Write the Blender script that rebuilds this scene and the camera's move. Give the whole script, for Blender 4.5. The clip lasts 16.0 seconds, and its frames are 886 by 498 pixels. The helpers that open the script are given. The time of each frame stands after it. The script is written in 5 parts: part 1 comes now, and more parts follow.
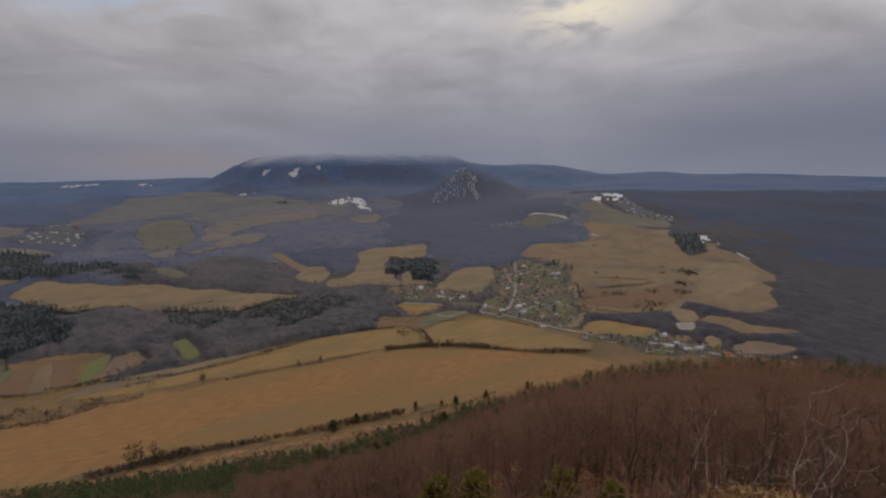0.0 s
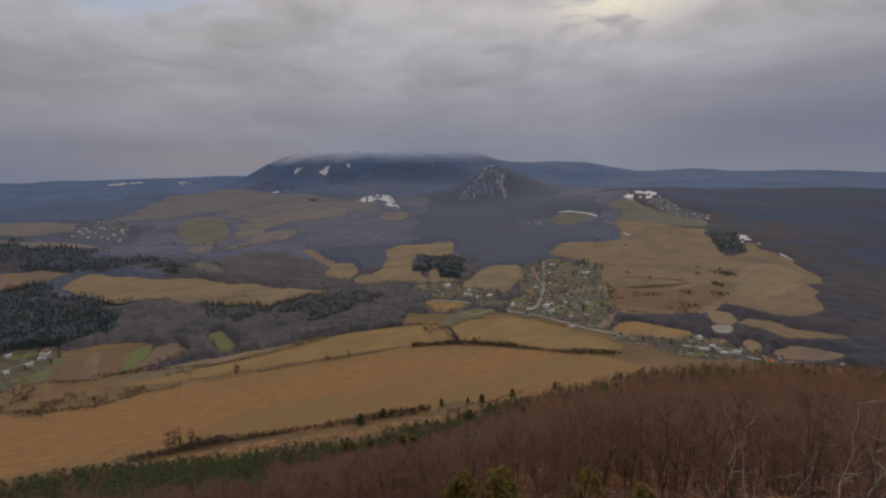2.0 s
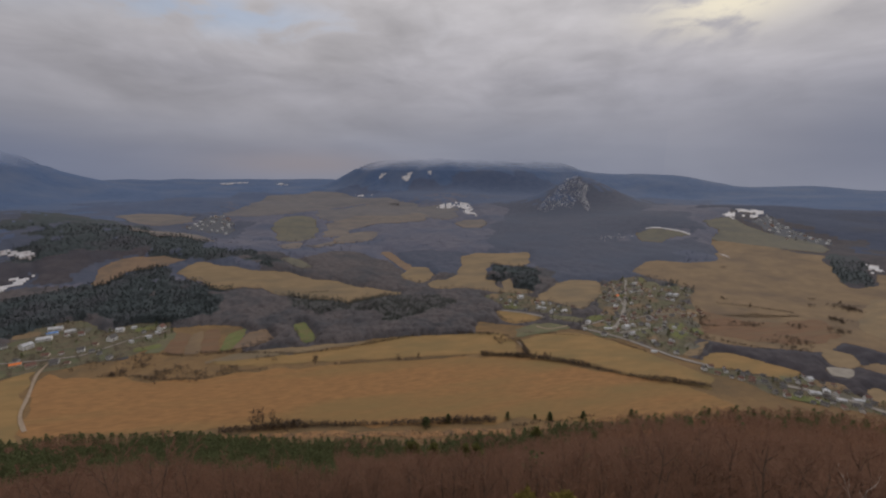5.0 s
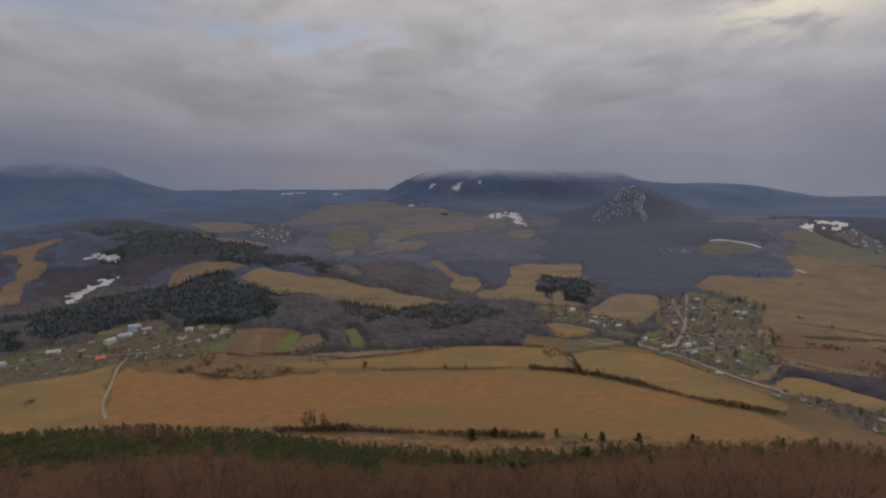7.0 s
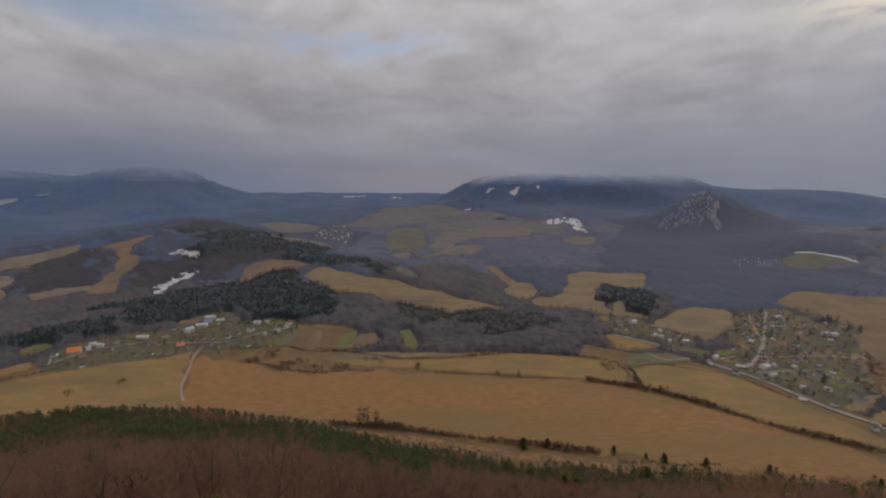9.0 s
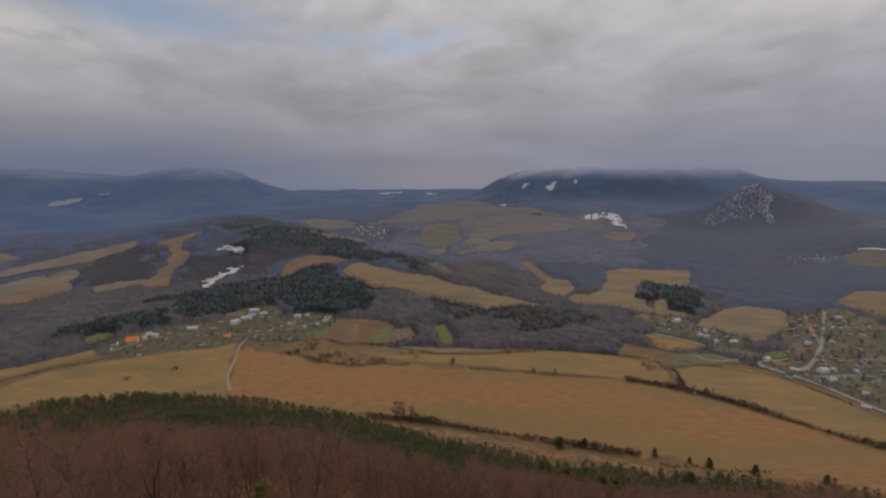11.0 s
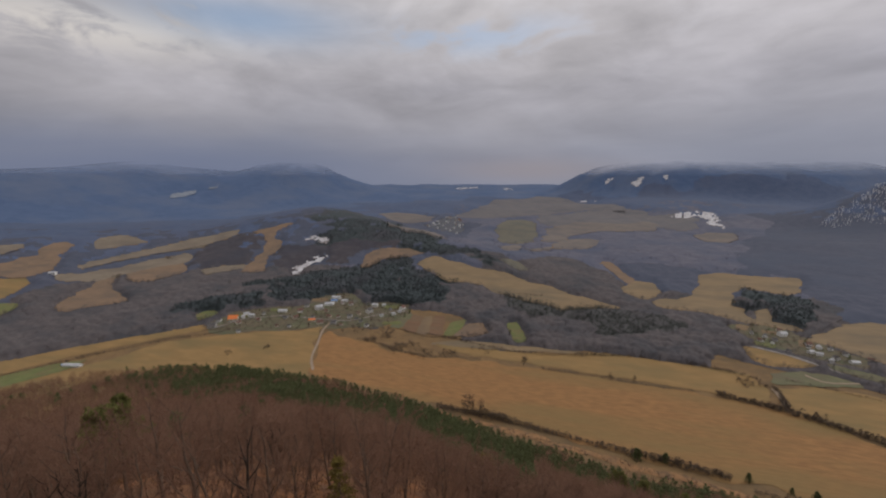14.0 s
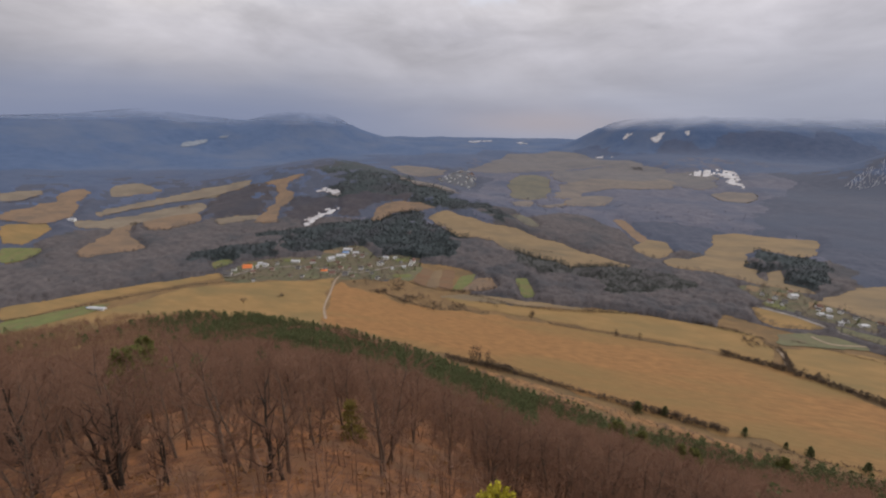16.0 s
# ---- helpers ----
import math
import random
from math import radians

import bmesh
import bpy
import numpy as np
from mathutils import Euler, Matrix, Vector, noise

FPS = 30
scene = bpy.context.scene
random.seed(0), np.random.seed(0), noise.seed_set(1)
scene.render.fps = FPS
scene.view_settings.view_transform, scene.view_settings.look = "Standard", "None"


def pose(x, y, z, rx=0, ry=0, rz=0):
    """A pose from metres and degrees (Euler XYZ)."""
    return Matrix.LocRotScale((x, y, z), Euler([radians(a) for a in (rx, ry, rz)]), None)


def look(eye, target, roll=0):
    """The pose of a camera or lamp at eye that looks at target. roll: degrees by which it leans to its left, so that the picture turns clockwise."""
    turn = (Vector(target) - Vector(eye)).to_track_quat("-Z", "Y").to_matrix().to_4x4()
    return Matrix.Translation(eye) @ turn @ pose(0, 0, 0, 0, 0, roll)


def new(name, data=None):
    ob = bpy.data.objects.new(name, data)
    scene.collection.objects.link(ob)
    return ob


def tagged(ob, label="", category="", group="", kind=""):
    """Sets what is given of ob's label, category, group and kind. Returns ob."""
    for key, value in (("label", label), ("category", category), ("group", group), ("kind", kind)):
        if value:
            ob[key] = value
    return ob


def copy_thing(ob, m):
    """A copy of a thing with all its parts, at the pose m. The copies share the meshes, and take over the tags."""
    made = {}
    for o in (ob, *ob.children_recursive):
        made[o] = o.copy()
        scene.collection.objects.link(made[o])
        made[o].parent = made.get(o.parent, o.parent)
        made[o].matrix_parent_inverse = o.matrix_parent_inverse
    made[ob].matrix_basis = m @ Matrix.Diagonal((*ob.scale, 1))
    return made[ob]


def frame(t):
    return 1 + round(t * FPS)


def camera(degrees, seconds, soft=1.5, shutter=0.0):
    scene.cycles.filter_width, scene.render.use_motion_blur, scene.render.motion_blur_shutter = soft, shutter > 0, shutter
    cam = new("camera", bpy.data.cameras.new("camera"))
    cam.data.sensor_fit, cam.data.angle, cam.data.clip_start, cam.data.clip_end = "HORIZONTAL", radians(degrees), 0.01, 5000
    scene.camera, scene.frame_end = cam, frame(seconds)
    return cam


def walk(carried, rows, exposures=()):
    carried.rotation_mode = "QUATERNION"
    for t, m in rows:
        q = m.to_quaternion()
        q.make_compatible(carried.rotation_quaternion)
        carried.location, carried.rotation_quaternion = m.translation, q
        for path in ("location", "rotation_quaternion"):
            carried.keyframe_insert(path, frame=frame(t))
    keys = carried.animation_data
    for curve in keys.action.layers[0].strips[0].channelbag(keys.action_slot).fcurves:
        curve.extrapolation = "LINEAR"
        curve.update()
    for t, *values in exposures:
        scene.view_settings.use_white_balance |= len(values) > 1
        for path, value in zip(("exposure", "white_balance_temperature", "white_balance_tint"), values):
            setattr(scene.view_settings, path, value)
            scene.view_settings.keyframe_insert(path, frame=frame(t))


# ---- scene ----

cam = camera(92.8, 16.0, soft=2.2)
EYE = 210.0  # camera height over the valley floor
# seconds, tilt, lean, bearing: the camera turns where it stands
PATH = [
    (0.0, 78.56, 0.64, -27.16),
    (0.5, 78.60, 0.56, -26.08),
    (1.0, 78.59, 0.63, -24.94),
    (1.5, 78.54, 0.61, -24.59),
    (2.0, 78.29, 0.91, -23.44),
    (2.5, 78.33, 1.28, -20.99),
    (3.0, 78.45, 1.20, -18.68),
    (3.5, 78.75, 0.25, -16.39),
    (6.0, 79.81, -0.08, -10.48),
    (6.5, 80.20, -0.02, -8.49),
    (7.0, 80.68, -0.27, -6.12),
    (7.5, 80.85, -0.36, -3.80),
    (8.0, 80.99, -0.36, -1.53),
    (8.5, 81.06, -0.43, 0.07),
    (9.0, 81.18, -0.61, 1.54),
    (11.5, 80.45, 0.18, 7.65),
    (12.0, 80.34, 0.02, 9.56),
    (12.5, 80.24, -0.22, 12.14),
    (13.0, 80.15, -0.32, 14.30),
    (13.5, 80.11, -0.14, 15.64),
    (14.0, 79.97, 0.02, 16.48),
    (14.5, 79.54, -0.05, 17.04),
    (15.0, 78.34, -0.30, 17.32),
    (15.5, 76.03, -0.60, 17.63),
    (16.0, 73.79, -0.82, 18.18),
]
walk(cam, [(t, pose(0, 0, EYE, a, b, c)) for t, a, b, c in PATH], exposures=[(0.0, -0.03), (2.0, 0.0), (3.5, 0.1), (6.0, 0.0), (6.5, -0.09), (7.5, -0.07), (9.0, -0.03), (11.5, 0.08), (12.5, 0.30), (13.5, 0.2), (14.5, 0.2), (15.0, 0.37), (15.5, 0.56), (16.0, 0.66)])

# ---- sky and light ----
SUN_AZ, SUN_EL = 46.0, 33.0
world = bpy.data.worlds.new("overcast_sky")
scene.world = world
world.use_nodes = True
wt = world.node_tree
wt.nodes.clear()


def wnode(kind, **values):
    n = wt.nodes.new(kind)
    for k, v in values.items():
        n.inputs[k.replace("_", " ")].default_value = v
    return n


def wmath(op, a, b=None, c=None, clamp=False):
    n = wt.nodes.new("ShaderNodeMath")
    n.operation, n.use_clamp = op, clamp
    for i, v in enumerate((a, b, c)):
        if v is None:
            continue
        if isinstance(v, (int, float)):
            n.inputs[i].default_value = v
        else:
            wt.links.new(v, n.inputs[i])
    return n.outputs[0]


def wmix(fac, a, b):
    n = wt.nodes.new("ShaderNodeMix")
    n.data_type = "RGBA"
    for i, v in ((0, fac), (6, a), (7, b)):
        if isinstance(v, (int, float)):
            n.inputs[i].default_value = v
        elif isinstance(v, tuple):
            n.inputs[i].default_value = (*v, 1)
        else:
            wt.links.new(v, n.inputs[i])
    return n.outputs[2]


def wsmooth(v, lo, hi):
    n = wt.nodes.new("ShaderNodeMapRange")
    n.interpolation_type = "SMOOTHSTEP"
    wt.links.new(v, n.inputs[0])
    n.inputs[1].default_value, n.inputs[2].default_value = lo, hi
    return n.outputs[0]


def wnoise(vec, scale, detail, offset, rough=0.55, distort=0.0):
    add = wt.nodes.new("ShaderNodeVectorMath")
    add.operation = "ADD"
    wt.links.new(vec, add.inputs[0])
    add.inputs[1].default_value = (offset, offset * 0.7, 0)
    n = wnode("ShaderNodeTexNoise", Scale=scale, Detail=detail, Roughness=rough, Distortion=distort)
    wt.links.new(add.outputs[0], n.inputs["Vector"])
    return n.outputs["Fac"]


coord = wt.nodes.new("ShaderNodeTexCoord").outputs["Generated"]
sep = wt.nodes.new("ShaderNodeSeparateXYZ")
wt.links.new(coord, sep.inputs[0])
sx, sy, sz = sep.outputs
stretched = wt.nodes.new("ShaderNodeVectorMath")
stretched.operation = "MULTIPLY"
wt.links.new(coord, stretched.inputs[0])
stretched.inputs[1].default_value = (1.0, 1.0, 2.6)
layer = stretched.outputs[0]
banded = wt.nodes.new("ShaderNodeVectorMath")
banded.operation = "MULTIPLY"
wt.links.new(coord, banded.inputs[0])
banded.inputs[1].default_value = (1.0, 1.0, 8.0)
bands = banded.outputs[0]
sky = wt.nodes.new("ShaderNodeTexSky")
sky.sky_type, sky.sun_disc = "NISHITA", False
sky.sun_elevation, sky.sun_rotation = radians(SUN_EL), radians(SUN_AZ)


def toward(az, el, wide, thin):
    """A soft patch of the sky round one direction."""
    a, e = radians(az), radians(el)
    d1 = wmath("SUBTRACT", wmath("MULTIPLY", sx, math.cos(a)), wmath("MULTIPLY", sy, math.sin(a)))
    d2 = wmath("SUBTRACT", sz, math.sin(e))
    front = wmath("GREATER_THAN", wmath("ADD", wmath("MULTIPLY", sx, math.sin(a)), wmath("MULTIPLY", sy, math.cos(a))), 0.0)
    q = wmath("ADD", wmath("POWER", wmath("DIVIDE", d1, wide), 2.0), wmath("POWER", wmath("DIVIDE", d2, thin), 2.0))
    return wmath("MULTIPLY", front, wmath("POWER", 2.718, wmath("MULTIPLY", q, -1.0)))


big = wnoise(layer, 1.7, 2.0, 3.3, 0.5, 0.3)
small = wnoise(layer, 4.6, 6.0, 7.9, 0.5, 0.6)
fine = wnoise(layer, 11.0, 5.0, 1.4, 0.55, 0.4)
lump = wnoise(layer, 2.6, 4.0, 12.6, 0.48, 0.8)
streak = wnoise(bands, 2.2, 4.0, 5.1, 0.5, 0.2)
height = wmath("ADD", sz, wmath("ADD", wmath("MULTIPLY", wmath("SUBTRACT", big, 0.5), 0.16), wmath("MULTIPLY", wmath("SUBTRACT", streak, 0.5), 0.05)))
ramp = wt.nodes.new("ShaderNodeValToRGB")
wt.links.new(height, ramp.inputs[0])
stops = ((0.0, (0.225, 0.236, 0.290)), (0.04, (0.245, 0.252, 0.300)), (0.09, (0.282, 0.280, 0.318)), (0.16, (0.335, 0.325, 0.356)), (0.25, (0.415, 0.398, 0.418)), (0.34, (0.50, 0.48, 0.495)), (0.6, (0.70, 0.68, 0.68)), (1.0, (1.0, 0.98, 0.97)))
while len(ramp.color_ramp.elements) < len(stops):
    ramp.color_ramp.elements.new(0.5)
for e, (p, c) in zip(ramp.color_ramp.elements, stops):
    e.position, e.color = p, (*c, 1)
puff = wmath("ADD", wmath("MULTIPLY", wsmooth(sz, 0.03, 0.20), wmath("ADD", wmath("MULTIPLY", wmath("SUBTRACT", small, 0.5), 0.80), wmath("MULTIPLY", wmath("SUBTRACT", fine, 0.5), 0.28))), wmath("MULTIPLY", wmath("SUBTRACT", lump, 0.5), 0.50))
sunward = wmath("MULTIPLY", wmath("ADD", wmath("MULTIPLY", sx, math.sin(radians(SUN_AZ))), wmath("MULTIPLY", sy, math.cos(radians(SUN_AZ)))), 0.20)
shade = wmath("ADD", wmath("ADD", 0.90, sunward), wmath("ADD", puff, wmath("MULTIPLY", wmath("SUBTRACT", streak, 0.5), 0.15)))
tone = wt.nodes.new("ShaderNodeVectorMath")
tone.operation = "SCALE"
wt.links.new(ramp.outputs[0], tone.inputs[0])
wt.links.new(shade, tone.inputs["Scale"])
cloud = tone.outputs[0]
# darker, bluer rain cloud low to both sides of the valley
wavy = wmath("ADD", sz, wmath("MULTIPLY", wmath("SUBTRACT", wnoise(bands, 1.3, 4.0, 9.7), 0.5), 0.10))
cloud = wmix(wmath("MULTIPLY", toward(74.0, 3.0, 0.50, 0.105), 0.85, clamp=True), cloud, (0.155, 0.168, 0.228))
low_left = wmath("MULTIPLY", toward(-50.0, 0.0, 0.62, 0.5), wmath("SUBTRACT", 1.0, wsmooth(wavy, 0.01, 0.135)), clamp=True)
cloud = wmix(wmath("MULTIPLY", low_left, 0.95), cloud, (0.142, 0.165, 0.242))
torn = wmath("ADD", wmath("MULTIPLY", small, 0.7), wmath("MULTIPLY", fine, 0.3))
# a thin warm place in front of the hidden sun, white cloud tops and torn gaps with blue sky
glow = wmath("MULTIPLY", toward(44.4, 17.3, 0.12, 0.040), wsmooth(torn, 0.42, 0.52), clamp=True)
cloud = wmix(glow, cloud, (0.80, 0.73, 0.59))
under = wmath("MULTIPLY", toward(-5.0, 0.6, 0.20, 0.030), 0.6, clamp=True)
cloud = wmix(under, cloud, (0.275, 0.240, 0.250))
tops_lit = wmath("MULTIPLY", toward(-55.0, 14.2, 0.20, 0.035), wsmooth(fine, 0.36, 0.56), clamp=True)
cloud = wmix(wmath("MULTIPLY", tops_lit, 0.75), cloud, (0.62, 0.58, 0.54))
blue = wt.nodes.new("ShaderNodeVectorMath")
blue.operation = "SCALE"
wt.links.new(sky.outputs[0], blue.inputs[0])
blue.inputs["Scale"].default_value = 0.11
gap = wmath("MAXIMUM", wmath("MULTIPLY", toward(-40.0, 17.2, 0.20, 0.042), wsmooth(torn, 0.30, 0.44)), wmath("MULTIPLY", toward(-14.0, 16.6, 0.24, 0.034), wmath("MULTIPLY", wsmooth(torn, 0.47, 0.58), 0.7)), clamp=True)
cloud = wmix(wmath("MULTIPLY", gap, 0.72), cloud, blue.outputs[0])
back = wt.nodes.new("ShaderNodeBackground")
wt.links.new(cloud, back.inputs[0])
back.inputs[1].default_value = 1.0
wo = wt.nodes.new("ShaderNodeOutputWorld")
wt.links.new(back.outputs[0], wo.inputs[0])

sun = new("sun", bpy.data.lights.new("sun", "SUN"))
sun.data.energy, sun.data.angle, sun.data.color = 0.6, radians(14), (1.0, 0.95, 0.88)
a, e = radians(SUN_AZ), radians(SUN_EL)
sun.matrix_world = look((0, 0, 0), (-math.sin(a) * math.cos(e), -math.cos(a) * math.cos(e), -math.sin(e)))

# ---- materials ----
def mat(name, c1, c2, size, c3=None, size2=None, rough=0.9, bump=0.0, bump_size=1.0, stretch=(1, 1, 1), turn=0.0, island=0.0, local=False, cloud=None, thin=0.0):
    """A rough natural surface: two colours mingled at one size (metres), a third in patches of another, with fine relief."""
    m = bpy.data.materials.new(name)
    m.use_nodes = True
    nt = m.node_tree
    bsdf = nt.nodes["Principled BSDF"]
    bsdf.inputs["Roughness"].default_value = rough
    bsdf.inputs["Specular IOR Level"].default_value = 0.15
    tc = nt.nodes.new("ShaderNodeTexCoord")
    geo = nt.nodes.new("ShaderNodeNewGeometry")
    mp = nt.nodes.new("ShaderNodeMapping")
    nt.links.new(tc.outputs["Object"] if local else geo.outputs["Position"], mp.inputs[0])
    mp.inputs["Rotation"].default_value = (0, 0, radians(turn))
    mp.inputs["Scale"].default_value = stretch

    def noisy(metres, detail=5.0):
        n = nt.nodes.new("ShaderNodeTexNoise")
        n.inputs["Scale"].default_value = 1.0 / metres
        n.inputs["Detail"].default_value = detail
        n.inputs["Roughness"].default_value = 0.6
        nt.links.new(mp.outputs[0], n.inputs["Vector"])
        return n.outputs["Fac"]

    def soft(v, lo, hi):
        n = nt.nodes.new("ShaderNodeMapRange")
        nt.links.new(v, n.inputs[0])
        n.inputs[1].default_value, n.inputs[2].default_value = lo, hi
        return n.outputs[0]

    def blend(fac, x, y):
        n = nt.nodes.new("ShaderNodeMix")
        n.data_type = "RGBA"
        nt.links.new(fac, n.inputs[0])
        for i, v in ((6, x), (7, y)):
            if isinstance(v, tuple):
                n.inputs[i].default_value = (*v, 1)
            else:
                nt.links.new(v, n.inputs[i])
        return n.outputs[2]

    col = blend(soft(noisy(size), 0.34, 0.66), c1, c2)
    if c3:
        col = blend(soft(noisy(size2 or size * 5, 4.0), 0.45, 0.65), col, c3)
    if island:
        hsv = nt.nodes.new("ShaderNodeHueSaturation")
        nt.links.new(soft(geo.outputs["Random Per Island"], 0.0, 1.0), hsv.inputs["Value"])
        k = hsv.inputs["Value"].links[0].from_node
        k.inputs[3].default_value, k.inputs[4].default_value = 1 - island, 1 + island
        nt.links.new(col, hsv.inputs["Color"])
        col = hsv.outputs[0]
    nt.links.new(col, bsdf.inputs["Base Color"])
    if bump:
        b = nt.nodes.new("ShaderNodeBump")
        b.inputs["Strength"].default_value = bump
        b.inputs["Distance"].default_value = bump_size * 0.3
        nt.links.new(noisy(bump_size, 6.0), b.inputs["Height"])
        nt.links.new(b.outputs[0], bsdf.inputs["Normal"])
    if thin:
        # thin twigs and needles let some light through
        trans = nt.nodes.new("ShaderNodeBsdfTranslucent")
        nt.links.new(col, trans.inputs["Color"])
        both = nt.nodes.new("ShaderNodeMixShader")
        both.inputs[0].default_value = thin
        nt.links.new(bsdf.outputs[0], both.inputs[1])
        nt.links.new(trans.outputs[0], both.inputs[2])
        nt.links.new(both.outputs[0], nt.nodes["Material Output"].inputs[0])
    if cloud:
        # heights over which the surface fades to transparent, in place of low cloud
        z = nt.nodes.new("ShaderNodeSeparateXYZ")
        nt.links.new(geo.outputs["Position"], z.inputs[0])
        wave = nt.nodes.new("ShaderNodeMath")
        wave.operation = "MULTIPLY_ADD"
        nt.links.new(noisy(420, 4.0), wave.inputs[0])
        wave.inputs[1].default_value = -150.0
        nt.links.new(z.outputs[2], wave.inputs[2])
        clear = nt.nodes.new("ShaderNodeBsdfTransparent")
        mixer = nt.nodes.new("ShaderNodeMixShader")
        nt.links.new(soft(wave.outputs[0], cloud[0] - 75, cloud[1] - 75), mixer.inputs[0])
        nt.links.new(bsdf.outputs[0], mixer.inputs[1])
        nt.links.new(clear.outputs[0], mixer.inputs[2])
        nt.links.new(mixer.outputs[0], nt.nodes["Material Output"].inputs[0])
    return m


M = {}
M["litter"] = mat("leaf_litter", (0.095, 0.044, 0.025), (0.300, 0.130, 0.055), 1.5, (0.145, 0.080, 0.046), 6, bump=0.5, bump_size=1.0)
M["earth"] = mat("rough_grass", (0.150, 0.094, 0.048), (0.195, 0.122, 0.060), 12, (0.122, 0.084, 0.048), 50, bump=0.3, bump_size=4)
M["stubble"] = mat("dry_stubble", (0.196, 0.104, 0.047), (0.282, 0.150, 0.063), 2.6, (0.184, 0.127, 0.056), 95, bump=0.6, bump_size=2.2, stretch=(0.22, 1.1, 1), turn=10)
# gold and hay: blue raised for haze, hay also paled for it
M["gold"] = mat("dry_meadow_grass", (0.212, 0.134, 0.058), (0.258, 0.161, 0.070), 13, (0.172, 0.124, 0.058), 60, bump=0.3, bump_size=3, stretch=(0.5, 1.3, 1), turn=-20)
M["hay"] = mat("hazed_hay_meadow", (0.184, 0.132, 0.080), (0.224, 0.159, 0.094), 14, (0.150, 0.116, 0.078), 48, bump=0.3, bump_size=4, stretch=(0.5, 1.3, 1), turn=-20)
M["plough"] = mat("red_brown_fallow", (0.130, 0.078, 0.050), (0.172, 0.100, 0.060), 9, (0.150, 0.100, 0.062), 30, bump=0.35, bump_size=3, stretch=(0.35, 1.6, 1), turn=8)
M["pasture"] = mat("grazed_pasture", (0.164, 0.114, 0.070), (0.202, 0.140, 0.084), 16, (0.130, 0.093, 0.064), 75, bump=0.3, bump_size=5)
# olive grass, greyed and blued a little for haze
M["meadow"] = mat("hazed_olive_meadow", (0.112, 0.102, 0.082), (0.138, 0.124, 0.095), 18, (0.098, 0.094, 0.082), 60, bump=0.3, bump_size=5)
M["green"] = mat("fresh_grass", (0.104, 0.118, 0.046), (0.140, 0.148, 0.058), 10, (0.140, 0.118, 0.058), 16, bump=0.3, bump_size=3)
M["sward"] = mat("winter_sward", (0.108, 0.108, 0.064), (0.142, 0.134, 0.078), 10, (0.128, 0.108, 0.070), 24, bump=0.3, bump_size=3)
M["clay"] = mat("bare_clay_slope", (0.165, 0.112, 0.078), (0.200, 0.134, 0.090), 14, (0.135, 0.100, 0.076), 40, bump=0.3, bump_size=4)
M["snow"] = mat("old_snow", (0.40, 0.38, 0.40), (0.56, 0.55, 0.57), 9, (0.22, 0.19, 0.19), 18, rough=0.6, bump=0.4, bump_size=6, cloud=(225, 300))
# snow dimmed and blued in its colour for mountain haze
M["thin_snow"] = mat("snow_dulled_by_haze", (0.155, 0.178, 0.220), (0.215, 0.235, 0.275), 12, (0.120, 0.140, 0.185), 40, bump=0.3, bump_size=6)
# upland and heath: far grass whose colour holds the haze
M["upland"] = mat("hazed_upland_grass", (0.116, 0.107, 0.114), (0.142, 0.128, 0.128), 18, (0.100, 0.096, 0.108), 70, bump=0.3, bump_size=5)
M["heath"] = mat("hazed_heath_grass", (0.140, 0.118, 0.108), (0.172, 0.144, 0.126), 18, (0.118, 0.104, 0.104), 70, bump=0.3, bump_size=5)
M["gravel"] = mat("pale_gravel", (0.22, 0.195, 0.17), (0.28, 0.25, 0.22), 6, bump=0.3, bump_size=1)
M["village"] = mat("garden_ground", (0.082, 0.070, 0.050), (0.140, 0.112, 0.074), 9, (0.094, 0.098, 0.058), 22, bump=0.3, bump_size=3)
# far garden ground with haze baked into its grey
M["hamlet"] = mat("hazed_garden_ground", (0.074, 0.077, 0.096), (0.100, 0.099, 0.112), 9, (0.080, 0.084, 0.092), 25, bump=0.3, bump_size=3)
M["track"] = mat("dirt_track", (0.24, 0.18, 0.13), (0.31, 0.24, 0.18), 4, bump=0.3, bump_size=1)
M["road"] = mat("worn_road", (0.20, 0.18, 0.165), (0.28, 0.25, 0.23), 8, bump=0.2, bump_size=1)
M["bank"] = mat("bare_bank", (0.205, 0.110, 0.055), (0.290, 0.160, 0.078), 4, (0.130, 0.085, 0.052), 9, bump=0.4, bump_size=2)
M["wood"] = mat("bare_beech_wood", (0.066, 0.058, 0.063), (0.109, 0.094, 0.095), 8, (0.058, 0.057, 0.065), 60, bump=0.4, bump_size=7)
# middle-distance wood: purple tint put in for haze
M["midwood"] = mat("hazed_mixed_wood", (0.083, 0.085, 0.119), (0.121, 0.116, 0.146), 24, (0.071, 0.081, 0.121), 150, bump=0.35, bump_size=14)
M["wood_twigs"] = mat("valley_wood_twigs", (0.096, 0.087, 0.094), (0.144, 0.127, 0.132), 6, island=0.2, thin=0.5)
M["far_spruce"] = mat("lighter_spruces", (0.062, 0.068, 0.063), (0.090, 0.094, 0.086), 8, island=0.12, thin=0.5)
M["grove"] = mat("mixed_creek_wood", (0.059, 0.060, 0.061), (0.090, 0.087, 0.087), 8, (0.068, 0.062, 0.066), 45, bump=0.4, bump_size=7)
M["spruce_tops"] = mat("spruce_tops", (0.037, 0.046, 0.049), (0.056, 0.066, 0.068), 8, island=0.12, thin=0.5)
M["olive"] = mat("olive_pine_needles", (0.150, 0.150, 0.054), (0.212, 0.205, 0.072), 1.0, island=0.3, local=True, thin=0.4)
M["spruce"] = mat("spruce_wood", (0.034, 0.043, 0.048), (0.053, 0.063, 0.067), 10, (0.054, 0.054, 0.063), 70, bump=0.4, bump_size=8)
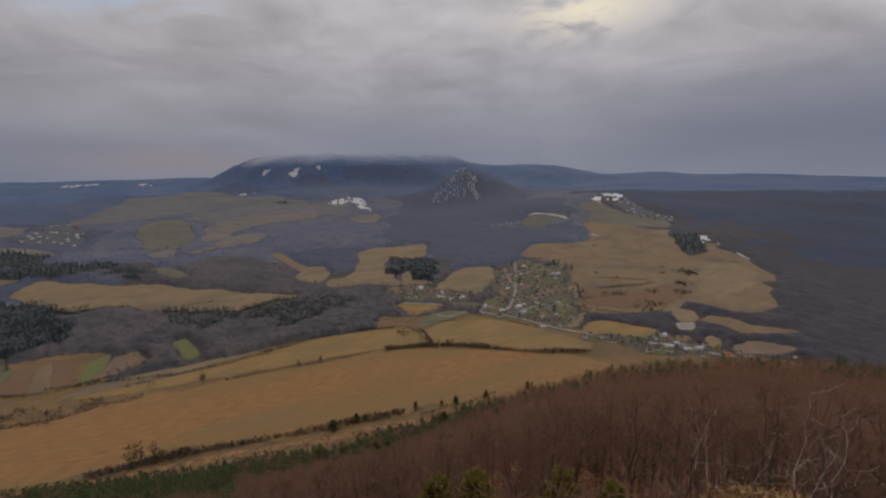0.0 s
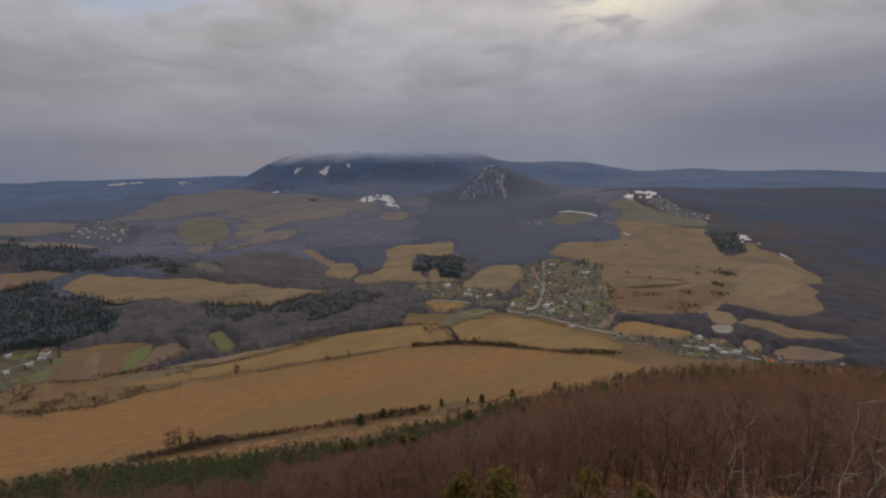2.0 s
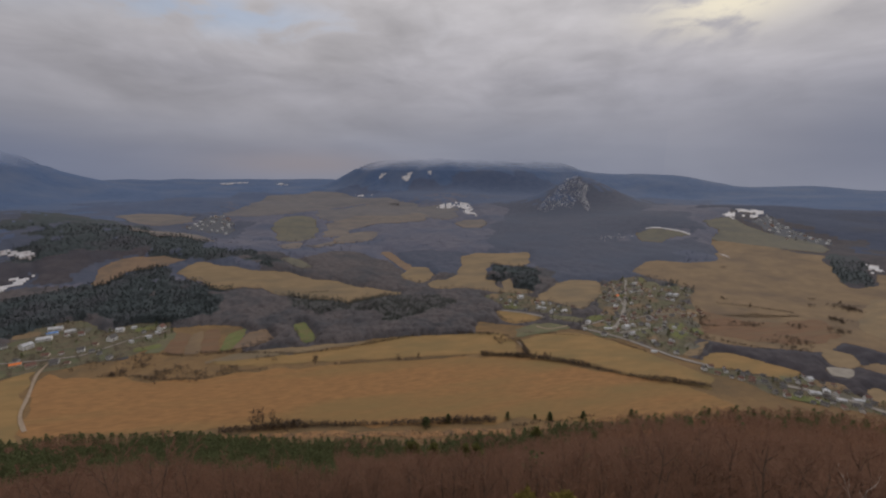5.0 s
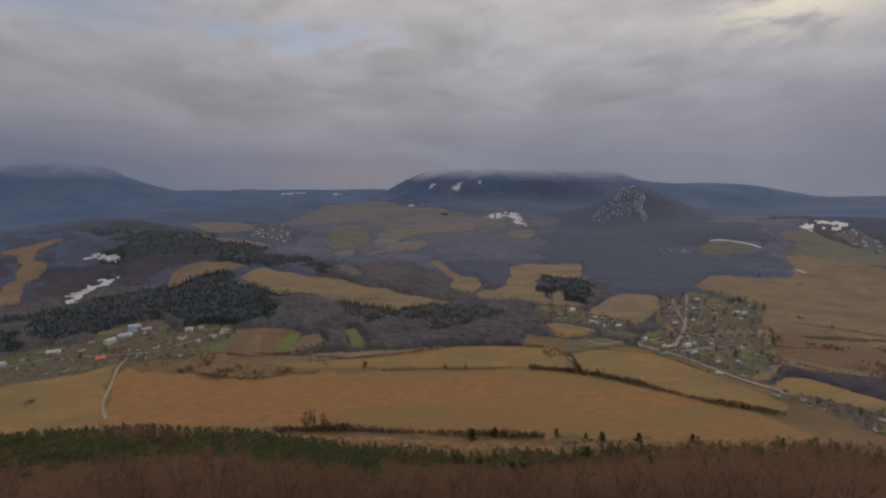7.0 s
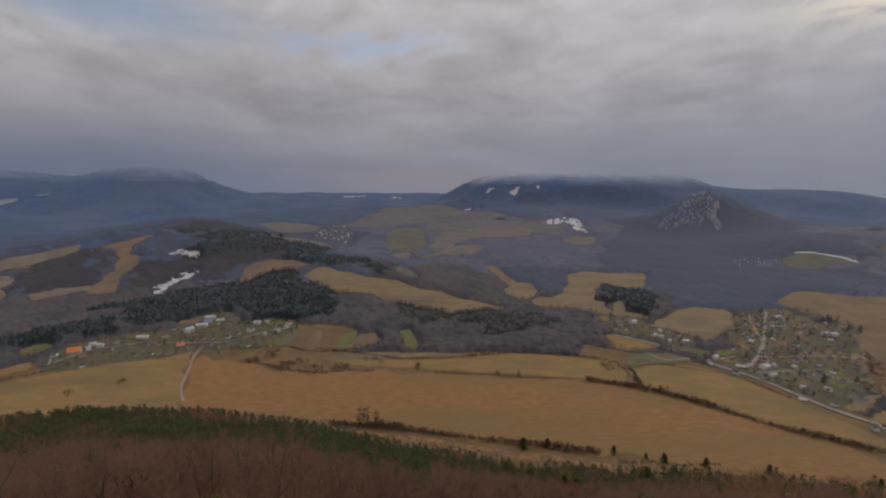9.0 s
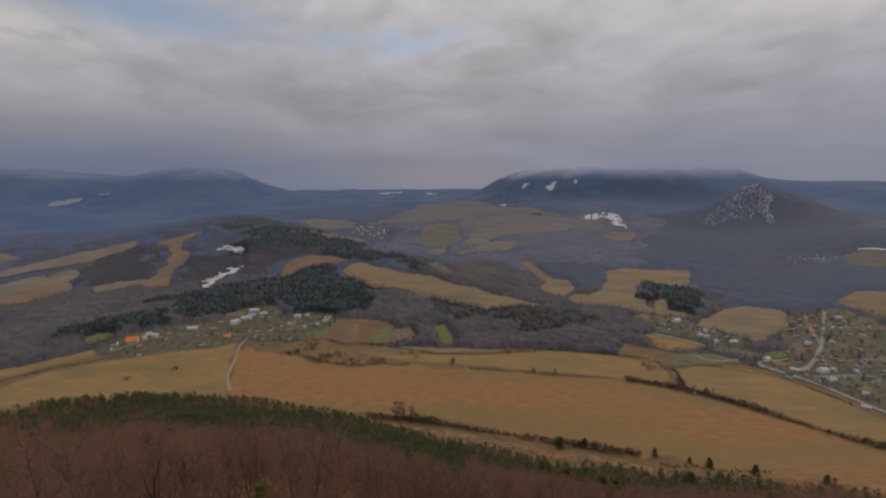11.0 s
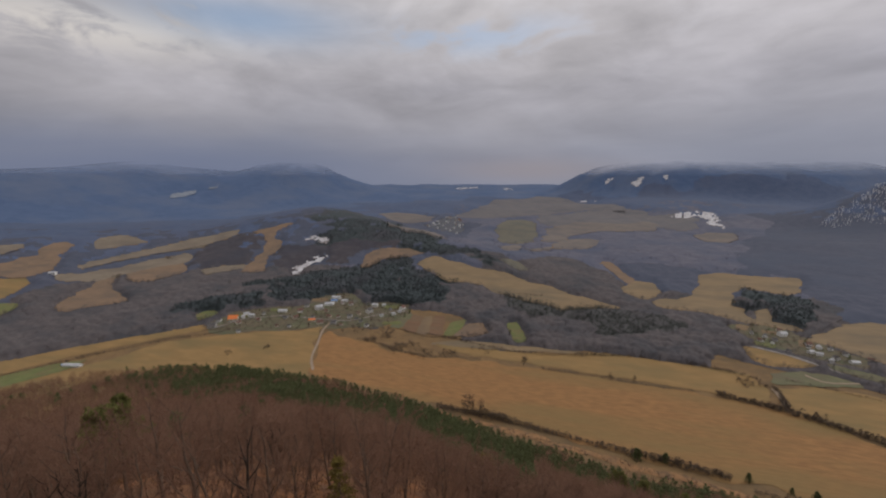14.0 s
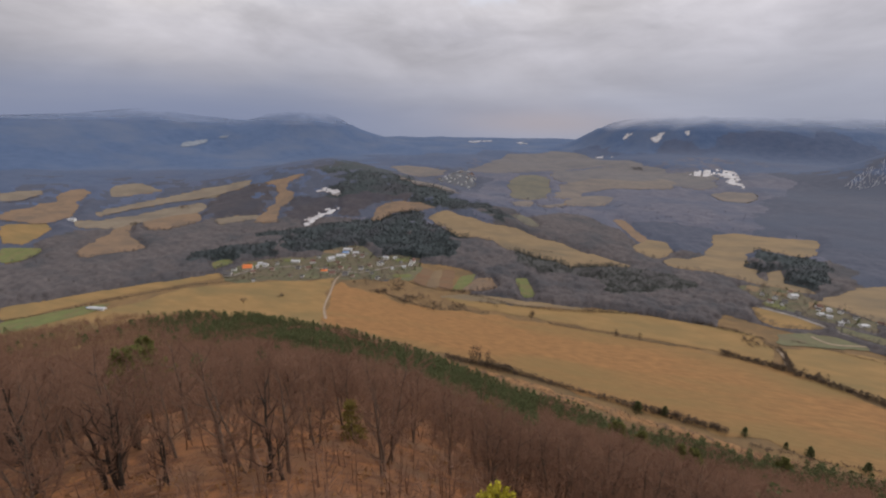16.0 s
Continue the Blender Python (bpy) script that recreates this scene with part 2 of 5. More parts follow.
# distance haze is mixed into this blue
M["mountain"] = mat("hazed_mountain_wood", (0.058, 0.091, 0.172), (0.075, 0.109, 0.196), 40, (0.090, 0.116, 0.186), 260, bump=0.45, bump_size=22, cloud=(202, 288))
# darkened for shade and blued for haze, both in the colour
M["haze_dark"] = mat("hazed_dark_wood", (0.055, 0.062, 0.092), (0.076, 0.081, 0.112), 18, (0.062, 0.072, 0.106), 150, bump=0.3, bump_size=12)
# brown wood, its colour darkened for cloud shade on the right hillside
M["hill_wood"] = mat("brown_shaded_wood", (0.047, 0.042, 0.050), (0.068, 0.059, 0.066), 18, (0.047, 0.047, 0.061), 170, bump=0.3, bump_size=12)
# step between brown and blue wood, haze tinted into it
M["haze_hill"] = mat("hazed_hill_wood", (0.036, 0.046, 0.082), (0.049, 0.060, 0.100), 26, (0.042, 0.045, 0.068), 200, bump=0.3, bump_size=14)
# upper slopes: a weaker share of haze blue in the colour
M["slope_wood"] = mat("hazed_slope_wood", (0.058, 0.080, 0.140), (0.076, 0.097, 0.160), 34, (0.075, 0.089, 0.140), 220, bump=0.35, bump_size=18, cloud=(202, 288))
# far fields, their colour paled for the distance haze
M["fallow"] = mat("hazed_fallow", (0.160, 0.130, 0.100), (0.198, 0.160, 0.122), 16, (0.140, 0.114, 0.092), 60, bump=0.3, bump_size=5)
M["bark"] = mat("grey_brown_bark", (0.108, 0.074, 0.055), (0.156, 0.108, 0.080), 0.5, bump=0.6, bump_size=0.15, local=True)
M["dark_bark"] = mat("near_black_bark", (0.030, 0.022, 0.018), (0.058, 0.043, 0.034), 0.5, bump=0.6, bump_size=0.15, local=True)
M["twig"] = mat("winter_twigs", (0.206, 0.121, 0.085), (0.256, 0.150, 0.104), 1.5, bump=0.0, island=0.09, local=True, thin=0.5)
# sunlight on the twig tips is put into this pale colour
M["pale"] = mat("sunlit_pale_twigs", (0.46, 0.40, 0.36), (0.60, 0.54, 0.49), 0.6, local=True)
M["needle"] = mat("pine_needles", (0.088, 0.100, 0.047), (0.134, 0.146, 0.068), 1.2, island=0.25, local=True, thin=0.4)
M["yellow"] = mat("yellowing_needles", (0.30, 0.26, 0.030), (0.44, 0.38, 0.040), 0.8, island=0.3, local=True)
M["faded"] = mat("faded_needles", (0.175, 0.138, 0.040), (0.240, 0.190, 0.056), 0.8, island=0.3, local=True, thin=0.3)
M["oak"] = mat("dry_oak_leaves", (0.26, 0.145, 0.060), (0.36, 0.215, 0.095), 0.7, island=0.35, local=True)
M["fallen"] = mat("fallen_leaves", (0.190, 0.092, 0.042), (0.270, 0.140, 0.062), 0.7, island=0.3, local=True)
M["shrub"] = mat("leafless_shrubs", (0.074, 0.055, 0.043), (0.118, 0.087, 0.067), 3, island=0.35)
M["rock"] = mat("pale_limestone", (0.70, 0.69, 0.70), (0.86, 0.85, 0.86), 8, (0.55, 0.54, 0.55), 20, bump=0.6, bump_size=4)
M["white"] = mat("white_render", (0.62, 0.61, 0.60), (0.74, 0.73, 0.72), 3, rough=0.8)
M["cream"] = mat("cream_render", (0.50, 0.45, 0.37), (0.58, 0.53, 0.45), 3, rough=0.8)
M["grey"] = mat("grey_render", (0.34, 0.33, 0.32), (0.42, 0.41, 0.40), 3, rough=0.8)
M["tile"] = mat("red_roof_tiles", (0.135, 0.078, 0.064), (0.190, 0.108, 0.088), 1.5, rough=0.8)
M["orange"] = mat("new_orange_roof_tiles", (0.60, 0.17, 0.055), (0.66, 0.21, 0.07), 1.5, rough=0.7)
M["slate"] = mat("dark_grey_roofing", (0.085, 0.080, 0.080), (0.13, 0.12, 0.12), 1.5, rough=0.7)
M["tin"] = mat("light_tin_roofing", (0.34, 0.34, 0.36), (0.44, 0.44, 0.46), 4, rough=0.5)
M["blue"] = mat("blue_sheet_metal", (0.10, 0.20, 0.42), (0.13, 0.24, 0.48), 4, rough=0.5)
M["window"] = mat("window_panes", (0.03, 0.035, 0.04), (0.05, 0.055, 0.06), 1, rough=0.15)

# ---- the lie of the land ----


def bump(x, y, az, r, across, along, height, power=2.0):
    """A rounded hill: its centre by bearing and distance, half widths across and along that bearing."""
    a = np.radians(az)
    u = x * np.cos(a) - y * np.sin(a)
    w = x * np.sin(a) + y * np.cos(a) - r
    d = np.sqrt((u / across) ** 2 + (w / along) ** 2)
    return height * np.exp(-0.7 * d ** power)


def slope_of(az):
    """How steeply the near wooded hill falls, by bearing in degrees."""
    low = np.where(az < 9.0, 0.322, 0.290)
    low = 0.306 + (low - 0.306) * np.clip((180.0 - np.abs(az)) / 80.0, 0, 1)
    return low + (0.709 - low) * np.exp(-0.5 * ((az - 9.0) / np.where(az < 9.0, 33.0, 33.0)) ** 2)


def foot_of(az):
    """How far off the near hill meets the valley floor."""
    return (EYE - 15.0) / slope_of(az) + 4.0


def ripple(x, y, size, seed):
    """Soft rolling unevenness from crossed waves, about -1 to 1."""
    k = 2 * np.pi / size
    s = 0.0
    for i in range(4):
        a = seed * 1.7 + i * 2.39996
        s = s + np.sin(k * (1 + 0.37 * i) * (x * np.cos(a) + y * np.sin(a)) + seed * 3.1 + i) / (1 + 0.5 * i)
    return s / 2.1


def land(x, y):
    """Height of the ground at x, y."""
    x, y = np.asarray(x, float), np.asarray(y, float)
    r = np.sqrt(x * x + y * y) + 1e-6
    az = np.degrees(np.arctan2(x, y))
    far = np.clip(r - 640.0, 0, None)
    z = 0.0195 * far * far / (far + 150.0)
    z = z + ripple(x, y, 620, 1) * 7 * np.clip((r - 750) / 700, 0, 1) + ripple(x, y, 1500, 4) * 12 * np.clip((r - 1500) / 1500, 0, 1)
    # middle ridge with its dark wood, running down to the creek
    z = z + bump(x, y, -33, 1420, 210, 260, 77) + bump(x, y, -23, 1120, 200, 170, 34) + bump(x, y, -11, 900, 150, 130, 24)
    z = z + bump(x, y, -58, 1500, 420, 320, 45) + bump(x, y, -74, 1300, 300, 300, 30)
    # hillside with pastures and the upper hamlet
    z = z + bump(x, y, 47, 1900, 260, 420, 34) + bump(x, y, 39, 1750, 200, 240, 18) + bump(x, y, 66, 2300, 600, 700, 40)
    # rocky knob, cloud-capped tablelands, far ridges
    z = z + bump(x, y, 30.6, 2250, 175, 210, 140, 1.7)
    z = z + bump(x, y, 15.2, 3500, 900, 650, 238, 6.0) + bump(x, y, 37, 3900, 560, 600, 122, 3.0)
    z = z + bump(x, y, -35.4, 3500, 270, 500, 105, 3.5) + bump(x, y, -41, 3600, 820, 800, 172, 4.0)
    z = z + bump(x, y, -66, 3300, 900, 900, 190, 4.0) + bump(x, y, -17, 4700, 500, 500, 12) + bump(x, y, 78, 4700, 800, 900, -34) + bump(x, y, 59, 3000, 420, 300, 26) + bump(x, y, 50, 3500, 260, 300, 24)
    z = z + bump(x, y, 12, 2500, 420, 420, 28)
    # the near hill that falls away below the camera
    hill = EYE - 11.0 - slope_of(az) * np.clip(r - 4.0, 0, None)
    hill = hill - 0.14 * r * np.clip(1 - r / foot_of(az), 0, 1)
    hill = hill + ripple(x, y, 90, 2) * 2.2 * np.clip(r / 60, 0, 1)
    hill = hill + bump(x, y, 66, 13, 13, 9, 2.5)
    k = 6.0
    m = np.maximum(z, hill)
    return m + k * np.log(np.exp((z - m) / k) + np.exp((hill - m) / k))


def in_wood_hill(x, y):
    """Whether a place lies on the near wooded hill."""
    r = np.sqrt(x * x + y * y) + 1e-6
    az = np.degrees(np.arctan2(x, y))
    return r < foot_of(az)

# ---- ground ----
def vnoise(x, y, size, seed):
    """Smooth value noise, 0 to 1."""
    u, w = np.asarray(x) / size, np.asarray(y) / size
    i, j = np.floor(u), np.floor(w)
    fu, fw = u - i, w - j
    fu, fw = fu * fu * (3 - 2 * fu), fw * fw * (3 - 2 * fw)

    def h(p, q):
        s = np.sin(p * 127.1 + q * 311.7 + seed * 74.7) * 43758.5453
        return s - np.floor(s)

    return (h(i, j) * (1 - fu) + h(i + 1, j) * fu) * (1 - fw) + (h(i, j + 1) * (1 - fu) + h(i + 1, j + 1) * fu) * fw


def mesh_of(name, verts, faces, material, smooth=True):
    """A mesh from arrays: verts n x 3, faces m x 3 or m x 4."""
    me = bpy.data.meshes.new(name)
    verts, faces = np.asarray(verts, np.float32), np.asarray(faces, np.int32)
    n, k = faces.shape
    me.vertices.add(len(verts))
    me.vertices.foreach_set("co", verts.ravel())
    me.loops.add(n * k)
    me.loops.foreach_set("vertex_index", faces.ravel())
    me.polygons.add(n)
    me.polygons.foreach_set("loop_start", np.arange(0, n * k, k, dtype=np.int32))
    me.polygons.foreach_set("use_smooth", np.full(n, smooth))
    me.materials.append(material)
    me.update(calc_edges=True)
    return me


def part(name, me, parent, label=""):
    ob = new(name, me)
    ob.parent = parent
    if label:
        ob["label"] = label
    return ob


def thing(name, me, label, category, kind="", group=""):
    return tagged(new(name, me), label, category, group, kind)


AZ = np.concatenate([np.arange(-180, -84, 4.0), np.arange(-84, 84, 0.23), np.arange(84, 180.1, 4.0)])
steps, r_now = [0.0], 0.0
while r_now < 4850:
    r_now += min(max(2.8, 0.95e-5 * r_now * r_now), 19.0)
    steps.append(r_now)
RR = np.array(steps)
AA, RG = np.meshgrid(np.radians(AZ), RR, indexing="ij")
GX, GY = RG * np.sin(AA), RG * np.cos(AA)
GZ = land(GX, GY)
NA, NR = GX.shape
VID = np.arange(NA * NR).reshape(NA, NR)


def cells(mask):
    i, j = np.nonzero(mask)
    return np.stack([VID[i, j], VID[i, j + 1], VID[i + 1, j + 1], VID[i + 1, j]], 1)[:, ::-1]


def sheet(name, mask, X, Y, Z, material, smooth=True):
    f = cells(mask)
    used, inv = np.unique(f.ravel(), return_inverse=True)
    co = np.stack([X.ravel()[used], Y.ravel()[used], Z.ravel()[used]], 1)
    return mesh_of(name, co, inv.reshape(f.shape), material, smooth)


def rounded(poly, times=1, ragged=0.0):
    """The outline with rounded corners; ragged: how far it wavers, in metres."""
    p = np.asarray(poly, float).reshape(-1, 2)
    for _ in range(times):
        q = np.roll(p, -1, 0)
        p = np.stack([0.88 * p + 0.12 * q, 0.12 * p + 0.88 * q], 1).reshape(-1, 2)
    if ragged:
        out = []
        for q0, q1 in zip(p, np.roll(p, -1, 0)):
            n = min(max(1, int(np.hypot(*(q1 - q0)) / (ragged * 1.2))), 12)
            out += [q0 + (q1 - q0) * k / n for k in range(n)]
        p = np.array(out)
        w = [2 * ragged * (vnoise(p[:, 0], p[:, 1], ragged * 4, s) + 0.5 * vnoise(p[:, 0], p[:, 1], ragged * 1.5, s + 5) - 0.75) for s in (51, 52)]
        p = p + np.stack(w, 1)
    return p


def inside(x, y, p):
    ok = np.zeros(np.shape(x), bool)
    for (x0, y0), (x1, y1) in zip(p, np.roll(p, -1, 0)):
        if y0 != y1:
            ok ^= ((y0 > y) != (y1 > y)) & (x < (x1 - x0) * (y - y0) / (y1 - y0) + x0)
    return ok


# mountain backs the camera cannot see, lowered to stay out of the fade
rise = (GZ - EYE) / np.maximum(RG, 1.0)
UNSEEN = (RG > 2300) & (GZ > 170) & (rise < np.maximum.accumulate(np.where(RG > 400, rise, -9.0), axis=1) - 0.0012)
sunk = np.where(RG > 2300, np.minimum(GZ, 140 + 0.1 * np.clip(GZ - 140, 0, None)), GZ)  # lowered under the mountain woods so it can't show through the fade
sunk = np.where(UNSEEN, np.minimum(sunk, 85 + 0.1 * (GZ - 85)), sunk)
pick = np.ix_(sorted({*range(0, NA, 2), NA - 1}), sorted({*range(0, NR, 2), NR - 1}))
sunk = sunk - 5.0 * np.clip((RG - 1300) / 500, 0, 1)
bx, by, bz = GX[pick], GY[pick], sunk[pick]
bid = np.arange(bx.size).reshape(bx.shape)
faces = np.stack([bid[1:, :-1], bid[1:, 1:], bid[:-1, 1:], bid[:-1, :-1]], 2).reshape(-1, 4)
ground = thing("ground", mesh_of("ground", np.stack([bx, by, bz], 2).reshape(-1, 3), faces, M["earth"]), "rolling valley ground of rough brown winter grass", "ground", "structure")
ground.data.materials.append(M["litter"])
near_hill = in_wood_hill((bx[:-1, :-1] + bx[1:, 1:]) / 2, (by[:-1, :-1] + by[1:, 1:]) / 2)
ground.data.polygons.foreach_set("material_index", near_hill.ravel().astype(np.int32))

CX, CY = (GX[:-1, :-1] + GX[1:, 1:]) / 2, (GY[:-1, :-1] + GY[1:, 1:]) / 2
CR = (RG[:-1, :-1] + RG[1:, 1:]) / 2
OPEN = np.zeros((NA - 1, NR - 1), bool)  # land without wood
LEVEL = {"village": 0.10, "hamlet": 0.10, "upland": 0.12, "heath": 0.2, "fallow": 0.16, "meadow": 0.14, "pasture": 0.18, "gold": 0.22, "hay": 0.22, "plough": 0.36, "stubble": 0.2, "clay": 0.26, "green": 0.4, "sward": 0.38, "gravel": 0.34, "snow": 0.4, "thin_snow": 0.4, "bank": 0.24, "track": 0.46, "road": 0.5}
PATCHES = {}


def patch(kind, poly, label, clear=True, raised=0.0):
    """A stretch of open land with a rounded outline, lying just over the ground."""
    size = math.sqrt(np.ptp(np.array(poly), axis=0).prod())
    p = rounded(poly, 1, size * (0.06 if "snow" in kind else 0.016 if kind in ("stubble", "gold", "green") else 0.03))
    PATCHES.setdefault(kind, []).append(poly)
    lo, hi = p.min(0), p.max(0)
    box = (CX > lo[0] - 40) & (CX < hi[0] + 40) & (CY > lo[1] - 40) & (CY < hi[1] + 40)
    hit = np.zeros_like(OPEN)
    hit[box] = inside(CX[box], CY[box], p)
    far_snow = kind == "snow" and lo[1] > 0 and np.hypot(*p.mean(0)) > 1500
    if far_snow:
        hit &= vnoise(np.degrees(np.arctan2(CX, CY)) * 7.0, CR / 70, 1.0, 61) + 0.6 * vnoise(CX, CY, 45, 62) > 0.64
    elif kind == "snow":
        hit &= vnoise(CX, CY, 16, 63) + 0.6 * vnoise(CX, CY, 6, 64) > 0.62
    if hit.sum() < 3:
        return None
    X, Y = GX.copy(), GY.copy()
    # bring the rim onto the outline
    cnt = np.zeros((NA, NR), np.int8)
    for di in (0, 1):
        for dj in (0, 1):
            cnt[di:NA - 1 + di, dj:NR - 1 + dj] += hit
    rim = np.nonzero((cnt > 0) & (cnt < 4))
    vx, vy = X[rim], Y[rim]
    best = np.full(len(vx), 1e9)
    bx, by = vx.copy(), vy.copy()
    for (x0, y0), (x1, y1) in zip(p, np.roll(p, -1, 0)):
        ex, ey = x1 - x0, y1 - y0
        s = np.clip(((vx - x0) * ex + (vy - y0) * ey) / (ex * ex + ey * ey + 1e-9), 0, 1)
        qx, qy = x0 + s * ex, y0 + s * ey
        d = np.hypot(vx - qx, vy - qy)
        m = d < best
        best[m], bx[m], by[m] = d[m], qx[m], qy[m]
    lim = 0.03 * np.hypot(vx, vy) + 2
    m = (best < lim) & (kind != "snow")
    X[rim], Y[rim] = np.where(m, bx, vx), np.where(m, by, vy)
    lift = LEVEL[kind] + raised
    Z = np.zeros_like(X)
    use = cnt > 0
    Z[use] = land(X[use], Y[use]) + lift * (1 + np.hypot(X[use], Y[use]) / 900)
    if clear:
        OPEN[hit] = True
    names = {"gold": "field", "hay": "field", "plough": "field", "stubble": "field", "green": "grass_plot", "sward": "grass_plot", "clay": "bare_slope", "upland": "meadow", "heath": "meadow", "fallow": "field", "snow": "snow_patch", "thin_snow": "snow_patch", "village": "village_ground", "hamlet": "village_ground", "gravel": "yard", "bank": "earth_bank"}
    return thing(names.get(kind, kind), sheet(kind, hit, X, Y, Z, M[kind]), label, names.get(kind, kind).replace("_", " "), "structure")


def clear_land(poly):
    OPEN[inside(CX, CY, rounded(poly))] = True


def strip_points(line, step):
    p = np.asarray(line, float).reshape(-1, 2)
    out = []
    for q0, q1 in zip(p[:-1], p[1:]):
        n = max(1, int(np.hypot(*(q1 - q0)) / step))
        out += [q0 + (q1 - q0) * k / n for k in range(n)]
    out = np.array(out + [p[-1]])
    for _ in range(6):
        out[1:-1] = 0.5 * out[1:-1] + 0.25 * (out[:-2] + out[2:])
    return out


def lane(kind, line, width, label):
    """A road or track: a ribbon that follows the ground."""
    c = strip_points(line, 5.0)
    d = np.gradient(c, axis=0)
    d /= np.linalg.norm(d, axis=1, keepdims=True) + 1e-9
    n = np.stack([-d[:, 1], d[:, 0]], 1)
    rows = []
    for s in (-0.5, -0.17, 0.17, 0.5):
        w = c + n * (width * s * (1 + 0.15 * np.sin(np.arange(len(c)) * 0.7 + s)))[:, None]
        rows.append(np.column_stack([w, land(w[:, 0], w[:, 1]) + LEVEL[kind] * (1 + np.hypot(w[:, 0], w[:, 1]) / 900) + (0.05 if abs(s) < 0.3 else 0)]))
    k = len(c)
    f = [(a * k + i, a * k + i + 1, (a + 1) * k + i + 1, (a + 1) * k + i) for a in range(3) for i in range(k - 1)]
    return thing({"road": "road", "snow": "snow_patch"}.get(kind, "track"), mesh_of(kind, np.concatenate(rows), np.array(f)[:, ::-1], M[kind]), label, kind, "structure")


patch("upland", [(-452, 2729), (-192, 3288), (95, 2689), (287, 2234), (282, 2080), (78, 2183), (-117, 2013), (-260, 1866), (-397, 1802), (-502, 1827), (-466, 2118)], "upland grass, pale pinkish brown with haze in its colour")
patch("upland", [(160, 2160), (274, 2203), (333, 2128), (353, 2003), (449, 2045), (507, 1945), (435, 1666), (393, 1621), (292, 1673), (206, 1685), (177, 1622), (116, 1634), (55, 1631), (-4, 1620), (-61, 1637), (-122, 1748), (-115, 2019), (2, 2064), (54, 2147)], "upland grass, pale pinkish brown with haze in its colour")
patch("heath", [(-56, 1613), (22, 1764), (113, 1736), (198, 1692), (310, 1816), (322, 1710), (275, 1584), (185, 1555), (96, 1551), (23, 1465), (-25, 1282), (-64, 1261), (-68, 1414)], "upland heath grass, pinkish brown with haze in its colour")
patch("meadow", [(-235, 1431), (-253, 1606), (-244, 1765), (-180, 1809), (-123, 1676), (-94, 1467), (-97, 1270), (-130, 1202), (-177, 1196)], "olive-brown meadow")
patch("heath", [(-170, 1103), (-141, 1167), (-118, 1163), (-114, 1069), (-141, 1009)], "upland heath grass, pinkish brown with haze in its colour")
patch("heath", [(-91, 1120), (-58, 1166), (-33, 1200), (-41, 1132), (-82, 1098)], "upland heath grass, pinkish brown with haze in its colour")
patch("heath", [(-39, 1234), (6, 1347), (53, 1387), (96, 1375), (84, 1280), (51, 1194), (8, 1180), (-35, 1162)], "upland heath grass, pinkish brown with haze in its colour")
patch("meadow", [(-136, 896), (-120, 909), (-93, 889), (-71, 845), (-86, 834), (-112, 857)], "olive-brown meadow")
patch("heath", [(-861, 1856), (-821, 1940), (-628, 1808), (-546, 1734), (-521, 1603), (-562, 1519), (-596, 1461), (-722, 1616)], "upland heath grass, pinkish brown with haze in its colour")
patch("heath", [(-646, 1446), (-466, 1108), (-435, 1130), (-474, 1366), (-349, 1153), (-296, 1084), (-315, 1067), (-375, 1081), (-421, 1051), (-472, 1082)], "upland heath grass, pinkish brown with haze in its colour")
patch("heath", [(390, 1523), (449, 1575), (520, 1566), (507, 1488), (452, 1407), (401, 1425)], "upland heath grass, pinkish brown with haze in its colour")
patch("fallow", [(-1160, 551), (-1161, 570), (-1156, 618), (-1118, 603), (-1101, 566), (-1082, 544), (-1094, 516)], "brown fallow field on a far hillside, paled by coloured-in haze")
patch("clay", [(-1029, 481), (-1036, 538), (-1048, 585), (-1088, 618), (-1119, 651), (-1122, 689), (-1070, 669), (-1047, 639), (-1026, 608), (-978, 577), (-941, 542), (-926, 495), (-940, 482), (-994, 462)], "reddish bare clearing on a slope")
patch("fallow", [(-1063, 702), (-1108, 745), (-1097, 802), (-1026, 791), (-991, 778), (-1003, 742), (-1011, 693), (-1018, 677)], "brown fallow field on a far hillside, paled by coloured-in haze")
patch("fallow", [(-940, 584), (-951, 624), (-948, 763), (-919, 855), (-868, 944), (-831, 907), (-850, 830), (-843, 805), (-888, 757), (-906, 726), (-917, 667), (-923, 627), (-918, 584)], "brown fallow field on a far hillside, paled by coloured-in haze")
patch("fallow", [(-916, 529), (-887, 562), (-877, 635), (-869, 695), (-843, 763), (-804, 741), (-787, 696), (-815, 648), (-823, 593), (-816, 574), (-823, 537), (-836, 527), (-881, 513)], "brown fallow field on a far hillside, paled by coloured-in haze")
patch("clay", [(-823, 593), (-815, 648), (-787, 696), (-736, 656), (-745, 589), (-762, 567), (-791, 575)], "reddish bare clearing on a slope")
patch("clay", [(-823, 537), (-816, 574), (-790, 540), (-752, 516), (-709, 504), (-680, 491), (-699, 458), (-711, 424), (-732, 413), (-762, 444), (-781, 474), (-793, 506)], "reddish bare clearing on a slope")
patch("gold", [(-964, 446), (-921, 492), (-893, 480), (-864, 446), (-843, 410), (-875, 399)], "golden dry-grass field, mown short")
patch("green", [(-850, 385), (-822, 406), (-804, 415), (-785, 399), (-773, 371), (-783, 350)], "small plot of fresh green grass")
patch("clay", [(-730, 1009), (-756, 989), (-772, 960), (-806, 933), (-757, 908), (-713, 878), (-696, 835), (-670, 793), (-655, 748), (-647, 719), (-631, 697), (-603, 710), (-625, 752), (-647, 790), (-657, 834), (-671, 876), (-706, 899), (-735, 933), (-740, 962)], "reddish bare clearing on a slope")
